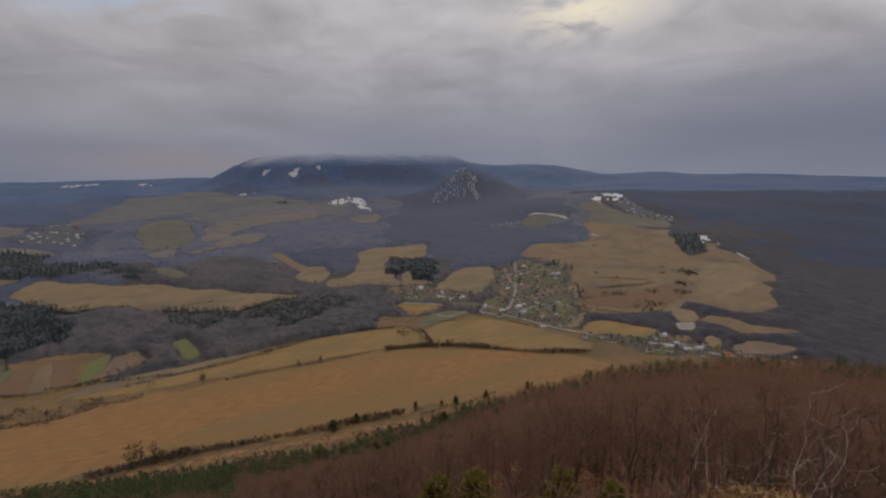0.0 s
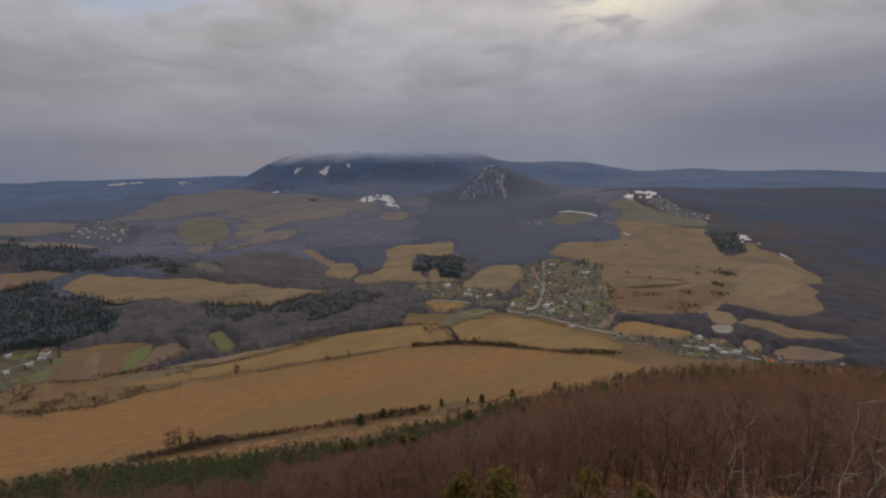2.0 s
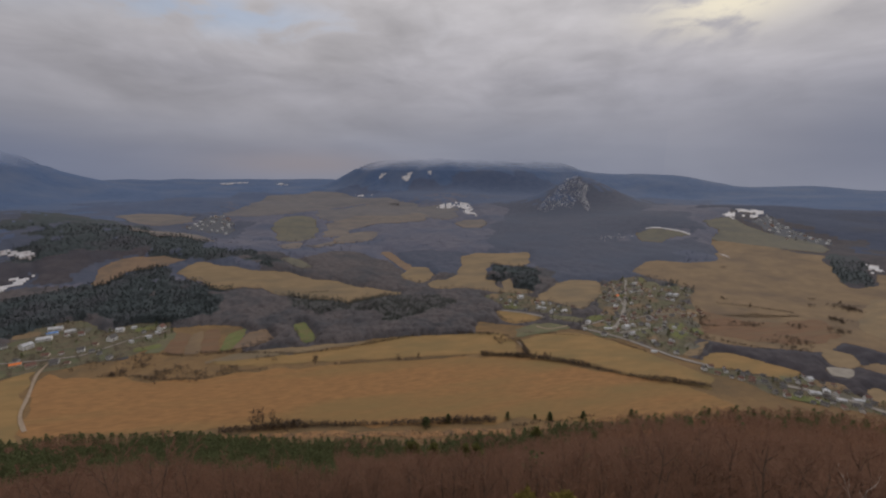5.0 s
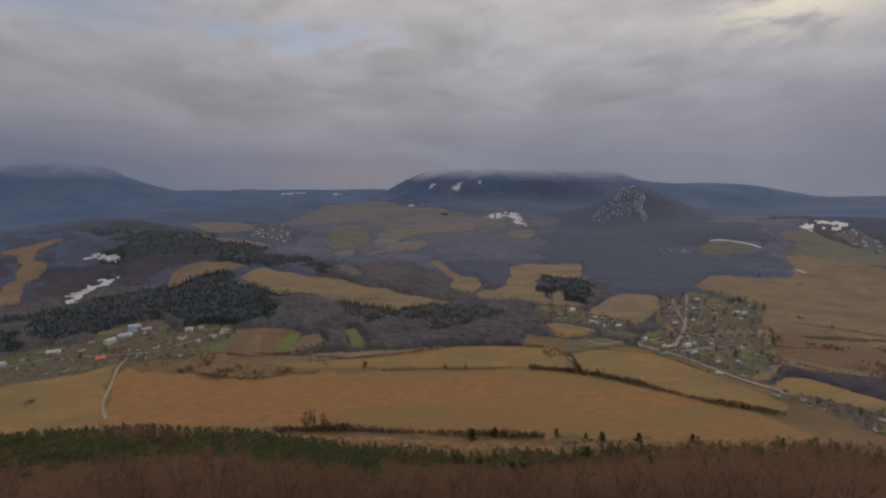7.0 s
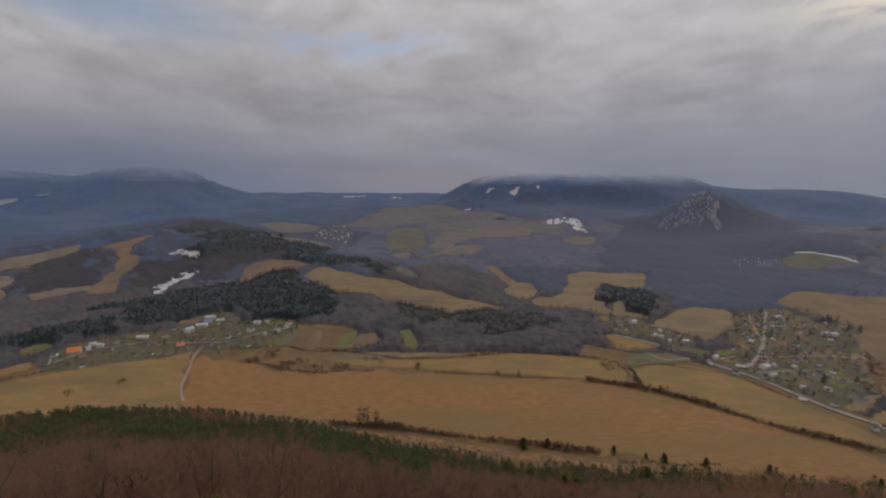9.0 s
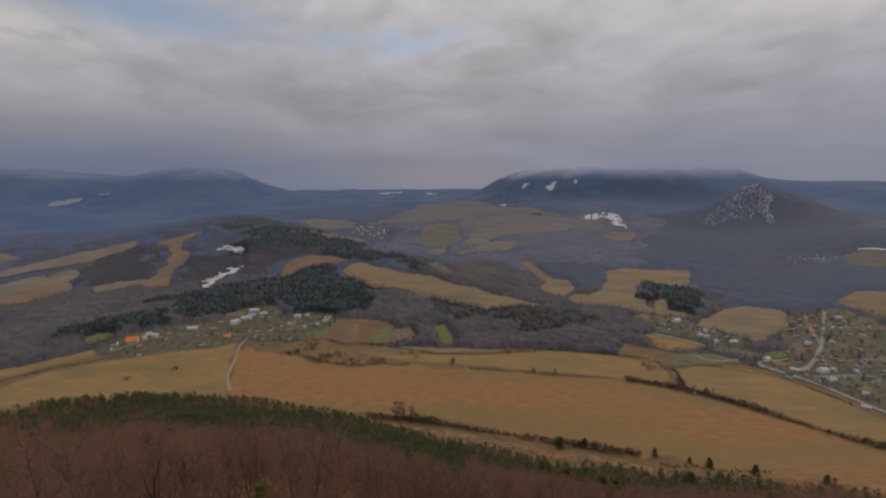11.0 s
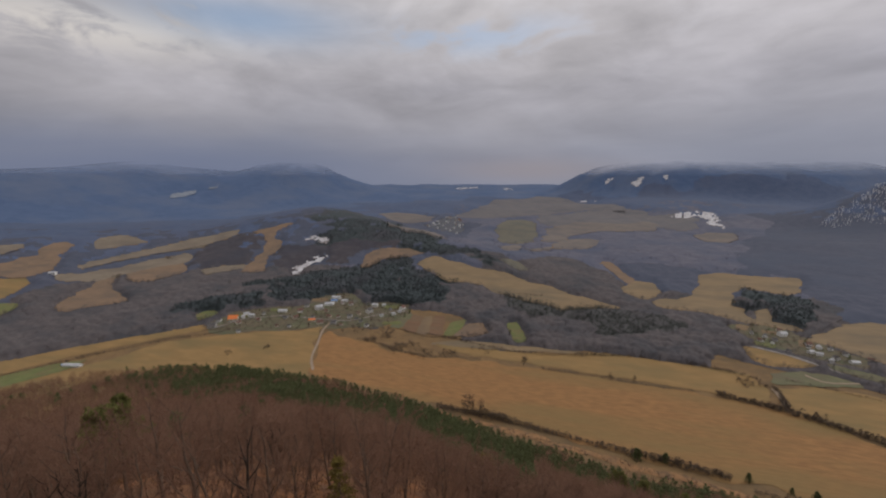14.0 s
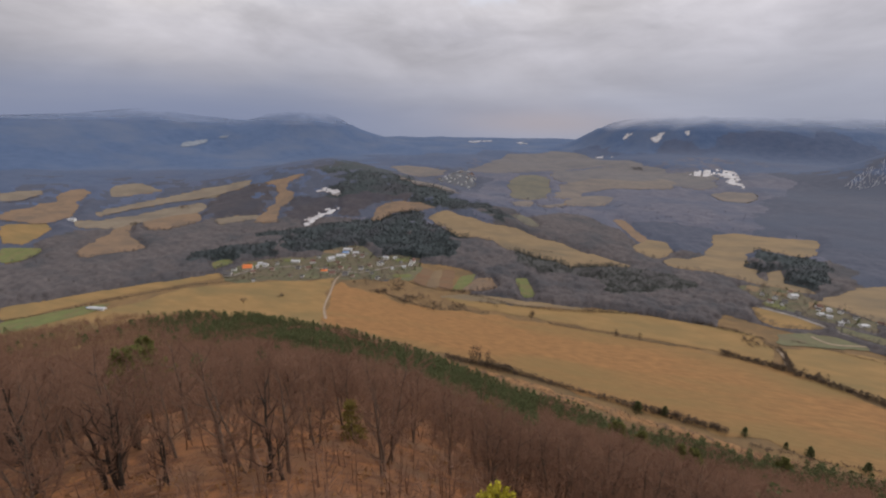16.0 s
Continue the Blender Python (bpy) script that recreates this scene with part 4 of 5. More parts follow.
shift = 150 * (vnoise(CX, CY, 140, 24) - 0.5) + 70 * (vnoise(CX, CY, 45, 25) - 0.5)
hillside = wooded & ~high & inside(CX + 0.5 * shift, CY, rounded(DEEP[0]))
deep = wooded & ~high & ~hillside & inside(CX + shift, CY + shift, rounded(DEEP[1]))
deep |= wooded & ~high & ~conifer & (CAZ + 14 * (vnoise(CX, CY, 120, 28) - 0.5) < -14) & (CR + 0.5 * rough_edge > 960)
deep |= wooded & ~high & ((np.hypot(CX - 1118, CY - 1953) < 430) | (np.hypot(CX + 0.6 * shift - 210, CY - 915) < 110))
hillside |= wooded & ~high & ~deep & (CAZ > 47)
for p in BROWN:
    hillside |= wooded & ~high & inside(CX + loose, CY + loose, rounded(p))
hillside &= ~conifer
deep = (deep & ~conifer) | hillside
# haze by colour: brown wood passes into dark blue-grey up the hillside
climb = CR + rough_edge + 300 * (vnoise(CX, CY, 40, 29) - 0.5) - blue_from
in_haze = wooded & (CAZ + 5 * (vnoise(CX, CY, 160, 30) - 0.5) > 43) & ~conifer & ((climb > -260) & (CR > 1080) | high) & (climb < 420 + 45 * np.clip(CAZ - 52, 0, 30))
hillside &= ~in_haze
high &= ~in_haze
deep |= in_haze
# woods beyond about 1000 m take the haze-tinted colour
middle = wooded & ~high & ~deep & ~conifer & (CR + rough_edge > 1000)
among = wooded & ~high & ~conifer & ~middle & ~deep & inside(CX + 0.4 * loose, CY + 0.4 * loose, rounded([(-102, 705), (-42, 682), (3, 682), (46, 674), (87, 666), (139, 666), (172, 622), (120, 592), (65, 546), (43, 540), (32, 608), (-8, 603), (-49, 598), (-84, 608)]))
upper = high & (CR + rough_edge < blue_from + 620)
canopy("upper_slope_forest", upper, M["slope_wood"], "woodland on the upper slopes, dark blue-grey from haze in its colour", capped=True)
canopy("mountain_forest", high & ~upper, M["mountain"], "forest covering the cloud-capped mountains, blue from haze in its colour", capped=True)
canopy("conifer_forest", conifer, M["spruce"], "dark green conifer wood on the middle ridges", False, 0.5)
canopy("hillside_forest", hillside, M["hill_wood"], "dark leafless brown-purple hillside forest, cloud shade in its colour", False, 0.4)
canopy("upper_hillside_forest", in_haze, M["haze_hill"], "mixed forest high on the hillside, dark blue-grey from coloured-in haze", capped=True)
canopy("dense_spruce_forest", deep & ~hillside & ~in_haze, M["haze_dark"], "dark bluish hillside wood, shade and haze in its colour", False, 0.4)
canopy("mixed_forest", middle, M["midwood"], "leafless mixed woodland on the far slopes, purple-grey from haze in its colour")
canopy("creek_forest", among, M["grove"], "greenish-grey mixed wood of spruces and bare trees by the creek", False, 0.5)
canopy("deciduous_forest", wooded & ~high & ~conifer & ~middle & ~deep & ~among, M["wood"], "leafless brown-grey winter woodland on the valley side", False, 0.5)


# trees that break the outline of the nearer woods
def wood_trees(mask, kits, material, count, label, seed, rims=1.6):
    r = np.random.default_rng(seed)
    i, j = np.nonzero(mask & (CR < 1250))
    if not len(i):
        return
    area = CR[i, j] * (RR[j + 1] - RR[j])
    # more of them along the rims
    near_open = np.zeros_like(mask)
    for di, dj in ((1, 0), (-1, 0), (0, 1), (0, -1), (2, 0), (0, 2), (0, -2), (-2, 0)):
        near_open |= ~np.roll(np.roll(mask, di, 0), dj, 1)
    w = area * np.where(near_open[i, j], rims, 1.0) * (700 / CR[i, j]) ** 2
    k = r.choice(len(i), min(count, len(i)), replace=False, p=w / w.sum())
    a = np.radians(AZ[i[k]] + r.random(len(k)) * 0.23)
    q = RR[j[k]] + r.random(len(k)) * (RR[j[k] + 1] - RR[j[k]])
    xy = np.stack([q * np.sin(a), q * np.cos(a)], 1)
    many("woodland_trees", kits, xy, r.uniform(0, 6.28, len(k)), r.uniform(0.7, 1.2, len(k)), material, label, "forest")

# ---- trees ----
class Shape:
    """Collects tubes and blades as triangles."""

    def __init__(self):
        self.v, self.f = [], []

    def tube(self, pts, radii, sides):
        pts = [Vector(p) for p in pts]
        base = len(self.v)
        for k, (p, r) in enumerate(zip(pts, radii)):
            d = (pts[min(k + 1, len(pts) - 1)] - pts[max(k - 1, 0)]).normalized()
            u = d.orthogonal().normalized()
            w = d.cross(u)
            for s in range(sides):
                a = 2 * math.pi * s / sides
                self.v.append(tuple(p + (u * math.cos(a) + w * math.sin(a)) * r))
        for k in range(len(pts) - 1):
            for s in range(sides):
                a, b = base + k * sides + s, base + k * sides + (s + 1) % sides
                self.f += [(a, b, b + sides), (a, b + sides, a + sides)]

    def blade(self, p, q, width, side):
        p, q = Vector(p), Vector(q)
        d = (q - p).cross(side)
        if d.length < 1e-6:
            d = (q - p).orthogonal()
        d = d.normalized() * width * 0.5
        n = len(self.v)
        self.v += [tuple(p - d), tuple(p + d), tuple(q)]
        self.f.append((n, n + 1, n + 2))

    def arrays(self):
        return np.array(self.v, np.float32), np.array(self.f, np.int32)

    def mesh(self, name, material, smooth=False):
        return mesh_of(name, *self.arrays(), material, smooth)


def rnd_dir(rng):
    a, z = rng.uniform(0, 2 * math.pi), rng.uniform(-1, 1)
    s = math.sqrt(1 - z * z)
    return Vector((s * math.cos(a), s * math.sin(a), z))


def bare_tree(seed, height, limbs=9, subs=6, twigs=7, width=0.035, forks=1, spread=1.0, stout=1.0):
    """A leafless broadleaf tree: trunk with limbs, and a crown of branchlets and twigs."""
    rng = random.Random(seed)
    wood, crown = Shape(), Shape()
    stems = []
    for k in range(forks):
        lean = Vector((rng.uniform(-1, 1), rng.uniform(-1, 1), 0)) * (0.06 + 0.09 * (forks > 1)) * height
        h = height * rng.uniform(0.86, 0.97)
        foot = Vector((rng.uniform(-0.2, 0.2), rng.uniform(-0.2, 0.2), -0.6)) * (1 if forks > 1 else 0.2) + Vector((0, 0, -0.5))
        pts = [foot.lerp(Vector((lean.x, lean.y, h)), s) + Vector((rng.uniform(-1, 1), rng.uniform(-1, 1), 0)) * 0.018 * height * (0 < s < 1) for s in (0, 0.06, 0.22, 0.42, 0.62, 0.82, 1)]
        r0 = height * stout * (0.0175 if forks == 1 else 0.0145)
        wood.tube(pts, [r0 * 1.35, r0, r0 * 0.86, r0 * 0.68, r0 * 0.46, r0 * 0.25, r0 * 0.06], 6)
        stems.append((pts, r0))
    for pts, r0 in stems:
        for i in range(limbs):
            s = 0.30 + 0.64 * (i + rng.random()) / limbs
            k = min(int(s * 6), 5)
            p = pts[k].lerp(pts[k + 1], s * 6 - k)
            a = i * 2.4 + rng.uniform(-0.5, 0.5)
            d = Vector((math.cos(a), math.sin(a), rng.uniform(0.55, 1.2) + 0.5 * s)).normalized()
            length = height * rng.uniform(0.24, 0.36) * (1.22 - 0.75 * s) * spread
            q1 = p + d * length * 0.5
            q2 = q1 + (d + Vector((0, 0, 0.45))).normalized() * length * 0.5
            r = r0 * 0.38 * (1.2 - 0.7 * s)
            wood.tube([p, q1, q2], [r, r * 0.6, r * 0.18], 4)
            for j in range(subs):
                u = 0.25 + 0.75 * (j + rng.random()) / subs
                b = p.lerp(q1, u * 2) if u < 0.5 else q1.lerp(q2, u * 2 - 1)
                d2 = (d + rnd_dir(rng) * 0.85 + Vector((0, 0, 0.35))).normalized()
                l2 = length * rng.uniform(0.28, 0.5)
                e = b + d2 * l2
                crown.tube([b, b.lerp(e, 0.55) + rnd_dir(rng) * 0.06 * l2, e], [r * 0.34, r * 0.22, r * 0.05], 3)
                for t in range(twigs):
                    w = rng.uniform(0.15, 1.0)
                    c = b.lerp(e, w)
                    d3 = (d2 + rnd_dir(rng) * 0.9 + Vector((0, 0, 0.3))).normalized()
                    crown.blade(c, c + d3 * l2 * rng.uniform(0.35, 0.8), width * rng.uniform(0.6, 1.3), rnd_dir(rng))
    return wood, crown


def pine(seed, height, whorls=9, boughs=7, tufts=14, size=0.5, bare=0.25, wide=0.24):
    """A pine: bare lower trunk and a loose crown of boughs set with needle tufts."""
    rng = random.Random(seed)
    wood, crown = Shape(), Shape()
    top = Vector((rng.uniform(-0.2, 0.2), rng.uniform(-0.2, 0.2), height))
    wood.tube([(0, 0, -0.8), Vector((0, 0, 0.1)).lerp(top, 0.4), top], [height * 0.017, height * 0.012, 0.02], 6)
    for i in range(whorls):
        s = bare + (0.97 - bare) * i / (whorls - 1)
        reach = height * wide * (1.05 - s) ** 0.7 * rng.uniform(0.75, 1.2) + 0.25
        for j in range(boughs):
            if rng.random() < 0.14:
                continue
            a = j * 2 * math.pi / boughs + i * 0.9 + rng.uniform(-0.35, 0.35)
            d = Vector((math.cos(a), math.sin(a), rng.uniform(-0.1, 0.35) + 0.3 * s))
            p = Vector((0, 0, 0)).lerp(top, s)
            q = p + d * reach * rng.uniform(0.7, 1.15)
            wood.tube([p, q], [0.035, 0.012], 3)
            for t in range(tufts):
                c = p.lerp(q, rng.uniform(0.3, 1.0)) + rnd_dir(rng) * size * 0.5
                d2 = (d * 0.6 + rnd_dir(rng) + Vector((0, 0, 0.5))).normalized()
                crown.blade(c, c + d2 * size * rng.uniform(0.7, 1.5), size * rng.uniform(0.5, 0.9), rnd_dir(rng))
    return wood, crown


def light_tree(seed, height, blades, width, low=0.22, spread=0.30, stem=True, long=0.26):
    """A leafless tree for far off: a slim trunk and a fan of twigs that rise out of it."""
    rng = random.Random(seed)
    wood, crown = Shape(), Shape()
    lean = Vector((rng.uniform(-0.5, 0.5), rng.uniform(-0.5, 0.5), 0)) * 0.12 * height
    if stem:
        top = Vector((0, 0, height * 0.85)) + lean
        wood.tube([(0, 0, -0.6), Vector((0, 0, height * 0.4)) + lean * 0.3 + rnd_dir(rng) * 0.2, top], [height * 0.016, height * 0.011, height * 0.003], 3)
    for i in range(blades):
        s = low + (0.95 - low) * rng.random() ** 0.8
        a = rng.uniform(0, 2 * math.pi)
        wide = height * spread * math.sin(math.pi * min(1.0, 0.18 + 0.82 * (s - low) / (1 - low))) ** 0.6
        p = Vector((0, 0, height * s * 0.86)) + lean * s + Vector((math.cos(a), math.sin(a), 0.2)) * wide * rng.random() ** 0.7 * 0.8
        d = Vector((math.cos(a) * 0.75, math.sin(a) * 0.75, rng.uniform(0.15, 1.0))) + rnd_dir(rng) * 0.75
        crown.blade(p, p + d.normalized() * height * rng.uniform(long * 0.46, long), width * rng.uniform(0.6, 1.4), rnd_dir(rng))
    return wood, crown


def merged(kit):
    (v0, f0), (v1, f1) = (s.arrays() if s.v else (np.zeros((0, 3), np.float32), np.zeros((0, 3), np.int32)) for s in kit)
    return np.concatenate([v0, v1]), np.concatenate([f0, f1 + len(v0)])


def many(name, kits, xy, turn, scale, material, label, category, sink=0.3):
    """One object of many trees: each place takes one of the kits (arrays of verts and faces)."""
    z = land(xy[:, 0], xy[:, 1])
    vs, fs, n = [], [], 0
    for k, (v, f) in enumerate(kits):
        idx = np.arange(k, len(xy), len(kits))
        c, s, g = np.cos(turn[idx]), np.sin(turn[idx]), scale[idx]
        X = (v[None, :, 0] * c[:, None] - v[None, :, 1] * s[:, None]) * g[:, None] + xy[idx, 0][:, None]
        Y = (v[None, :, 0] * s[:, None] + v[None, :, 1] * c[:, None]) * g[:, None] + xy[idx, 1][:, None]
        Z = v[None, :, 2] * g[:, None] + z[idx][:, None] - sink
        vs.append(np.stack([X, Y, Z], 2).reshape(-1, 3))
        fs.append((f[None] + (np.arange(len(idx)) * len(v))[:, None, None] + n).reshape(-1, 3))
        n += len(idx) * len(v)
    return thing(name, mesh_of(name, np.concatenate(vs), np.concatenate(fs), material, False), label, category, "stuff")


def tree_thing(name, kit, bark, leaf, label, category, group):
    ob = tagged(new(name), label, category, group)
    part("trunk", kit[0].mesh("trunk", bark, True), ob)
    part("crown", kit[1].mesh("crown", leaf), ob)
    return ob


def stand(proto, xy, turn=0.0, scale=1.0, sink=0.2):
    """A copy of a prototype on the ground at xy."""
    ob = copy_thing(proto, pose(xy[0], xy[1], float(land(*xy)) - sink, 0, 0, turn))
    ob.scale = (scale,) * 3
    return ob


def drop(proto):
    for o in (*proto.children_recursive, proto):
        bpy.data.objects.remove(o)


# places for the trees of the near slope: a jittered grid
rng = np.random.default_rng(5)
gx, gy = np.meshgrid(np.arange(-720, 720, 4.1), np.arange(-90, 560, 4.1))
spots = np.stack([gx.ravel(), gy.ravel()], 1) + rng.uniform(-1.8, 1.8, (gx.size, 2))
s_az = np.degrees(np.arctan2(spots[:, 0], spots[:, 1]))
s_r = np.hypot(spots[:, 0], spots[:, 1])
foot = foot_of(s_az)
ok = (np.abs(s_az) < 83) & (s_r > np.where(s_az < -12, 15, 20)) & (s_r < foot + np.where(s_az > 8, 6, 2) + 8 * (vnoise(spots[:, 0], spots[:, 1], 23, 31) - 0.5)) & (rng.random(len(spots)) < np.where(s_az < -12, np.where(s_r < 30, 0.0, np.where(s_r < 70, 0.2, 0.5)), 0.5) + 0.75 * vnoise(spots[:, 0], spots[:, 1], 19, 33) * np.where((s_r < 85) & (s_az < -12), 0.5, 1))
ok &= (s_r > 70) | ((land(spots[:, 0], spots[:, 1]) + 12.0 - EYE) / s_r < -(EYE - 9.0) / foot - 0.015)
spots, s_az, s_r, foot = spots[ok], s_az[ok], s_r[ok], foot[ok]
edge = np.clip((s_r - (foot - np.where(s_az < -3, 215, 95))) / 60, 0, 1)
share = np.where(s_az < -3, 0.95, np.where(s_az < 32, 0.55, 0.14)) * np.clip((s_az + 57) / 10, 0.03, 1)
p_pine = edge * share * np.clip(-0.2 + 2.2 * vnoise(spots[:, 0], spots[:, 1], 34, 35), 0, 1) + 0.004
is_pine = rng.random(len(spots)) < p_pine
turns = rng.uniform(0, 6.28, len(spots))
sizes = rng.uniform(0.72, 1.22, len(spots))

BARE_LABEL = "leafless beech tree with fine brown twigs on the wooded slope"
kits_near = [bare_tree(10 + k, 10.5, 10, 7, 11, 0.05, 1 + (k % 2), 1.15) for k in range(6)]
protos = [tree_thing("bare_tree", k, M["bark"], M["twig"], BARE_LABEL, "tree", "bare trees on the near slope") for k in kits_near]
near = np.nonzero(~is_pine & (s_r < 95))[0]
near = near[np.argsort(s_r[near])][:190]
for n, i in enumerate(near):
    stand(protos[n % 6], spots[i], math.degrees(turns[i]), float(sizes[i]))
rest = ~is_pine.copy()
rest[near] = False
mid = np.nonzero(rest & (s_r < 190))[0]
far = np.nonzero(rest & (s_r >= 190))[0]
k_mid = [light_tree(40 + k, 10.5, 170, 0.078, 0.20, 0.36) for k in range(8)]
k_far = [light_tree(60 + k, 10.0, 48, 0.22, 0.20, 0.38) for k in range(8)]
for name, kits, idx in (("slope_trees", k_mid, mid), ("slope_trees_lower", k_far, far)):
    many("bare_slope_wood", [k[1].arrays() for k in kits], spots[idx], turns[idx], sizes[idx], M["twig"], "brown twigs of leafless trees covering the slope", "forest")
    many("slope_wood_trunks", [k[0].arrays() for k in kits], spots[idx[::2]], turns[idx[::2]], sizes[idx[::2]], M["bark"], "dark trunks of leafless trees on the slope", "forest")
pn = np.nonzero(is_pine)[0]
k_pine = [pine(80 + k, 10.0, 6, 5, 6, 1.0, 0.10, 0.31) for k in range(6)]
many("pine_wood", [k[1].arrays() for k in k_pine], spots[pn], turns[pn], 0.55 + 0.42 * sizes[pn], M["needle"], "dark green pines along the lower edge of the slope", "forest")
many("pine_wood_trunks", [light_tree(90, 10.0, 0, 0.1)[0].arrays()], spots[pn], turns[pn], 0.55 + 0.42 * sizes[pn], M["bark"], "brown trunks of the pines at the slope's edge", "forest")

# single trees that stand out on the slope
big_kits = [bare_tree(101 + k, 10.0, 10, 7, 9, 0.045, f, 1.05, 1.6) for k, f in enumerate((2, 1, 3))]
big = [tree_thing("bare_tree", k, M["dark_bark"], M["twig"], "dark forked leafless tree standing out on the open slope", "tree", "bare trees on the near slope") for k in big_kits]
for n, (xy, h) in enumerate([((-40.9, 16.6), 13.1), ((-31.9, 16.6), 8.5), ((-30.5, 16.7), 8.0), ((-26.0, 17.1), 5.6), ((-18.7, 19.1), 9.2), ((-39.9, 23.9), 5.5), ((-53.7, 25.8), 6.0), ((-18.2, 19.7), 4.0), ((-34.0, 40.5), 7.5)]):
    stand(big[n % 3], xy, n * 67, min(max(h, 5), 15) / 10.0)
green_pine = tree_thing("pine_tree", pine(120, 10.0, 10, 9, 64, 0.44, 0.30, 0.40), M["bark"], M["olive"], "tall green pine with a bare trunk among leafless trees", "tree", "pines on the near slope")
yellow_pine = tree_thing("young_pine", pine(121, 6.0, 11, 8, 36, 0.26, 0.05, 0.34), M["bark"], M["faded"], "young pine with faded yellow needles on the slope", "tree", "pines on the near slope")
for n, (xy, h) in enumerate([((-83.1, 51.7), 19.1), ((-86.7, 56.9), 16.1), ((-151.0, 100.5), 18.3), ((30.9, 211.6), 24.7), ((56.4, 171.3), 22.3), ((124.7, 245.9), 25.0), ((41.8, 201.7), 23.8), ((33.1, 209.6), 24.2), ((58.5, 196.5), 20.0)]):
    stand(green_pine, xy, n * 83, min(max(h, 4), 15) / 10.0)
for n, (xy, h) in enumerate([((-16.5, 90.1), 10.0), ((-22.0, 35.4), 5.2), ((-16.4, 91.7), 10.1)]):
    stand(yellow_pine, xy, n * 51, max(h, 3) / 6.0)
for p in (*protos, *big, green_pine, yellow_pine):
    drop(p)


def by_top(az, el, r, h):
    """Where a tree of height h stands so that its top shows at that bearing and elevation, r metres off; the height is stretched to reach the ground."""
    x, y = r * math.sin(radians(az)), r * math.cos(radians(az))
    return (x, y), EYE + r * math.tan(radians(el)) - float(land(x, y))


# brush and saplings on the leafy ground
ug = np.stack([rng.uniform(-130, 130, 9000), rng.uniform(-20, 130, 9000)], 1)
ur = np.hypot(ug[:, 0], ug[:, 1])
ug = ug[(ur > 10) & (ur < 125) & (vnoise(ug[:, 0], ug[:, 1], 9, 71) > 0.42)][:4200]
many("undergrowth", [light_tree(150 + k, 1.7, 12, 0.06, 0.0, 0.5, False)[1].arrays() for k in range(5)], ug, rng.uniform(0, 6.28, len(ug)), rng.uniform(0.4, 1.3, len(ug)), M["twig"], "low brown brush on the leaf-covered slope", "brush", 0.05)
sap = ug[rng.random(len(ug)) < 0.42] + 1.3
thick = np.stack([rng.uniform(-120, 120, 8000), rng.uniform(-20, 110, 8000)], 1)
t_r = np.hypot(thick[:, 0], thick[:, 1])
sap = np.concatenate([sap, thick[(t_r > 14) & (t_r < 105) & (np.abs(np.degrees(np.arctan2(thick[:, 0], thick[:, 1])) - 10) < 78)][:1500]])
many("saplings", [merged(light_tree(155 + k, 4.2, 30, 0.06)) for k in range(5)], sap, rng.uniform(0, 6.28, len(sap)), rng.uniform(0.5, 1.2, len(sap)), M["twig"], "thin leafless saplings among the trees", "saplings", 0.05)
st = ug[rng.random(len(ug)) < 0.014] + 0.8
leafy = np.stack([rng.uniform(-110, 60, 9000), rng.uniform(-10, 90, 9000)], 1)
leafy = leafy[(np.hypot(leafy[:, 0], leafy[:, 1]) > 12) & (vnoise(leafy[:, 0], leafy[:, 1], 5, 75) > 0.45)][:3600]
many("leaf_heaps", [light_tree(170 + k, 0.5, 9, 0.22, 0.0, 0.9, False, 0.6)[1].arrays() for k in range(5)], leafy, rng.uniform(0, 6.28, len(leafy)), rng.uniform(0.5, 1.4, len(leafy)), M["fallen"], "heaps of fallen orange-brown leaves on the slope", "leaves", 0.05)
pebble = Shape()
pebble.tube([(0, 0, -0.2), (0.02, 0.01, 0.06), (0, 0, 0.2)], [0.22, 0.26, 0.08], 6)
many("pale_stones", [pebble.arrays()], st, rng.uniform(0, 6.28, len(st)), rng.uniform(0.25, 0.6, len(st)), M["rock"], "small pale stones lying on the slope", "stones", 0.0)

# ---- hedges and lines of shrubs ----
k_shrub = [light_tree(140 + k, 3.6, 26, 0.34, 0.0, 0.42, False) for k in range(6)]
for n, line in enumerate(HEDGES):
    tall, rows_of = {0: 1.9, 1: 1.6, 2: 1.9, 5: 1.3}.get(n, 1.0), 5 if n < 2 else 3
    c = strip_points(line, 2.2)
    n = len(c)
    xy = np.concatenate([c + rng.normal(0, 1.3, c.shape) for _ in range(rows_of)])
    many("hedgerow", [merged(k) for k in k_shrub], xy, rng.uniform(0, 6.28, len(xy)), rng.uniform(0.45, 1.0, len(xy)) * tall * np.clip(0.6 + 0.8 * vnoise(xy[:, 0], xy[:, 1], 28, 41), 0.5, 1.3), M["shrub"], "line of leafless dark shrubs between the fields", "hedge")

dec = wooded & ~high & ~conifer & ~deep
mingled = conifer & (vnoise(CX, CY, 40, 15) + 0.4 * vnoise(CX, CY, 12, 16) > 0.72)
wood_trees((dec & ~middle) | mingled, [merged(light_tree(300 + k, 8.0, 22, 0.34, 0.2, 0.36)) for k in range(6)], M["wood_twigs"], 6000, "leafless trees standing over the valley-side woodland", 1)
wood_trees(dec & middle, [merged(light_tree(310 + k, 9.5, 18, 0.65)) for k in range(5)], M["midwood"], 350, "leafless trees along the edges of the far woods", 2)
wood_trees(among, [pine(340 + k, 8.5, 6, 4, 2, 1.1, 0.1, 0.18)[1].arrays() for k in range(4)], M["far_spruce"], 1300, "dark spruces scattered among leafless trees", 4, 1.0)
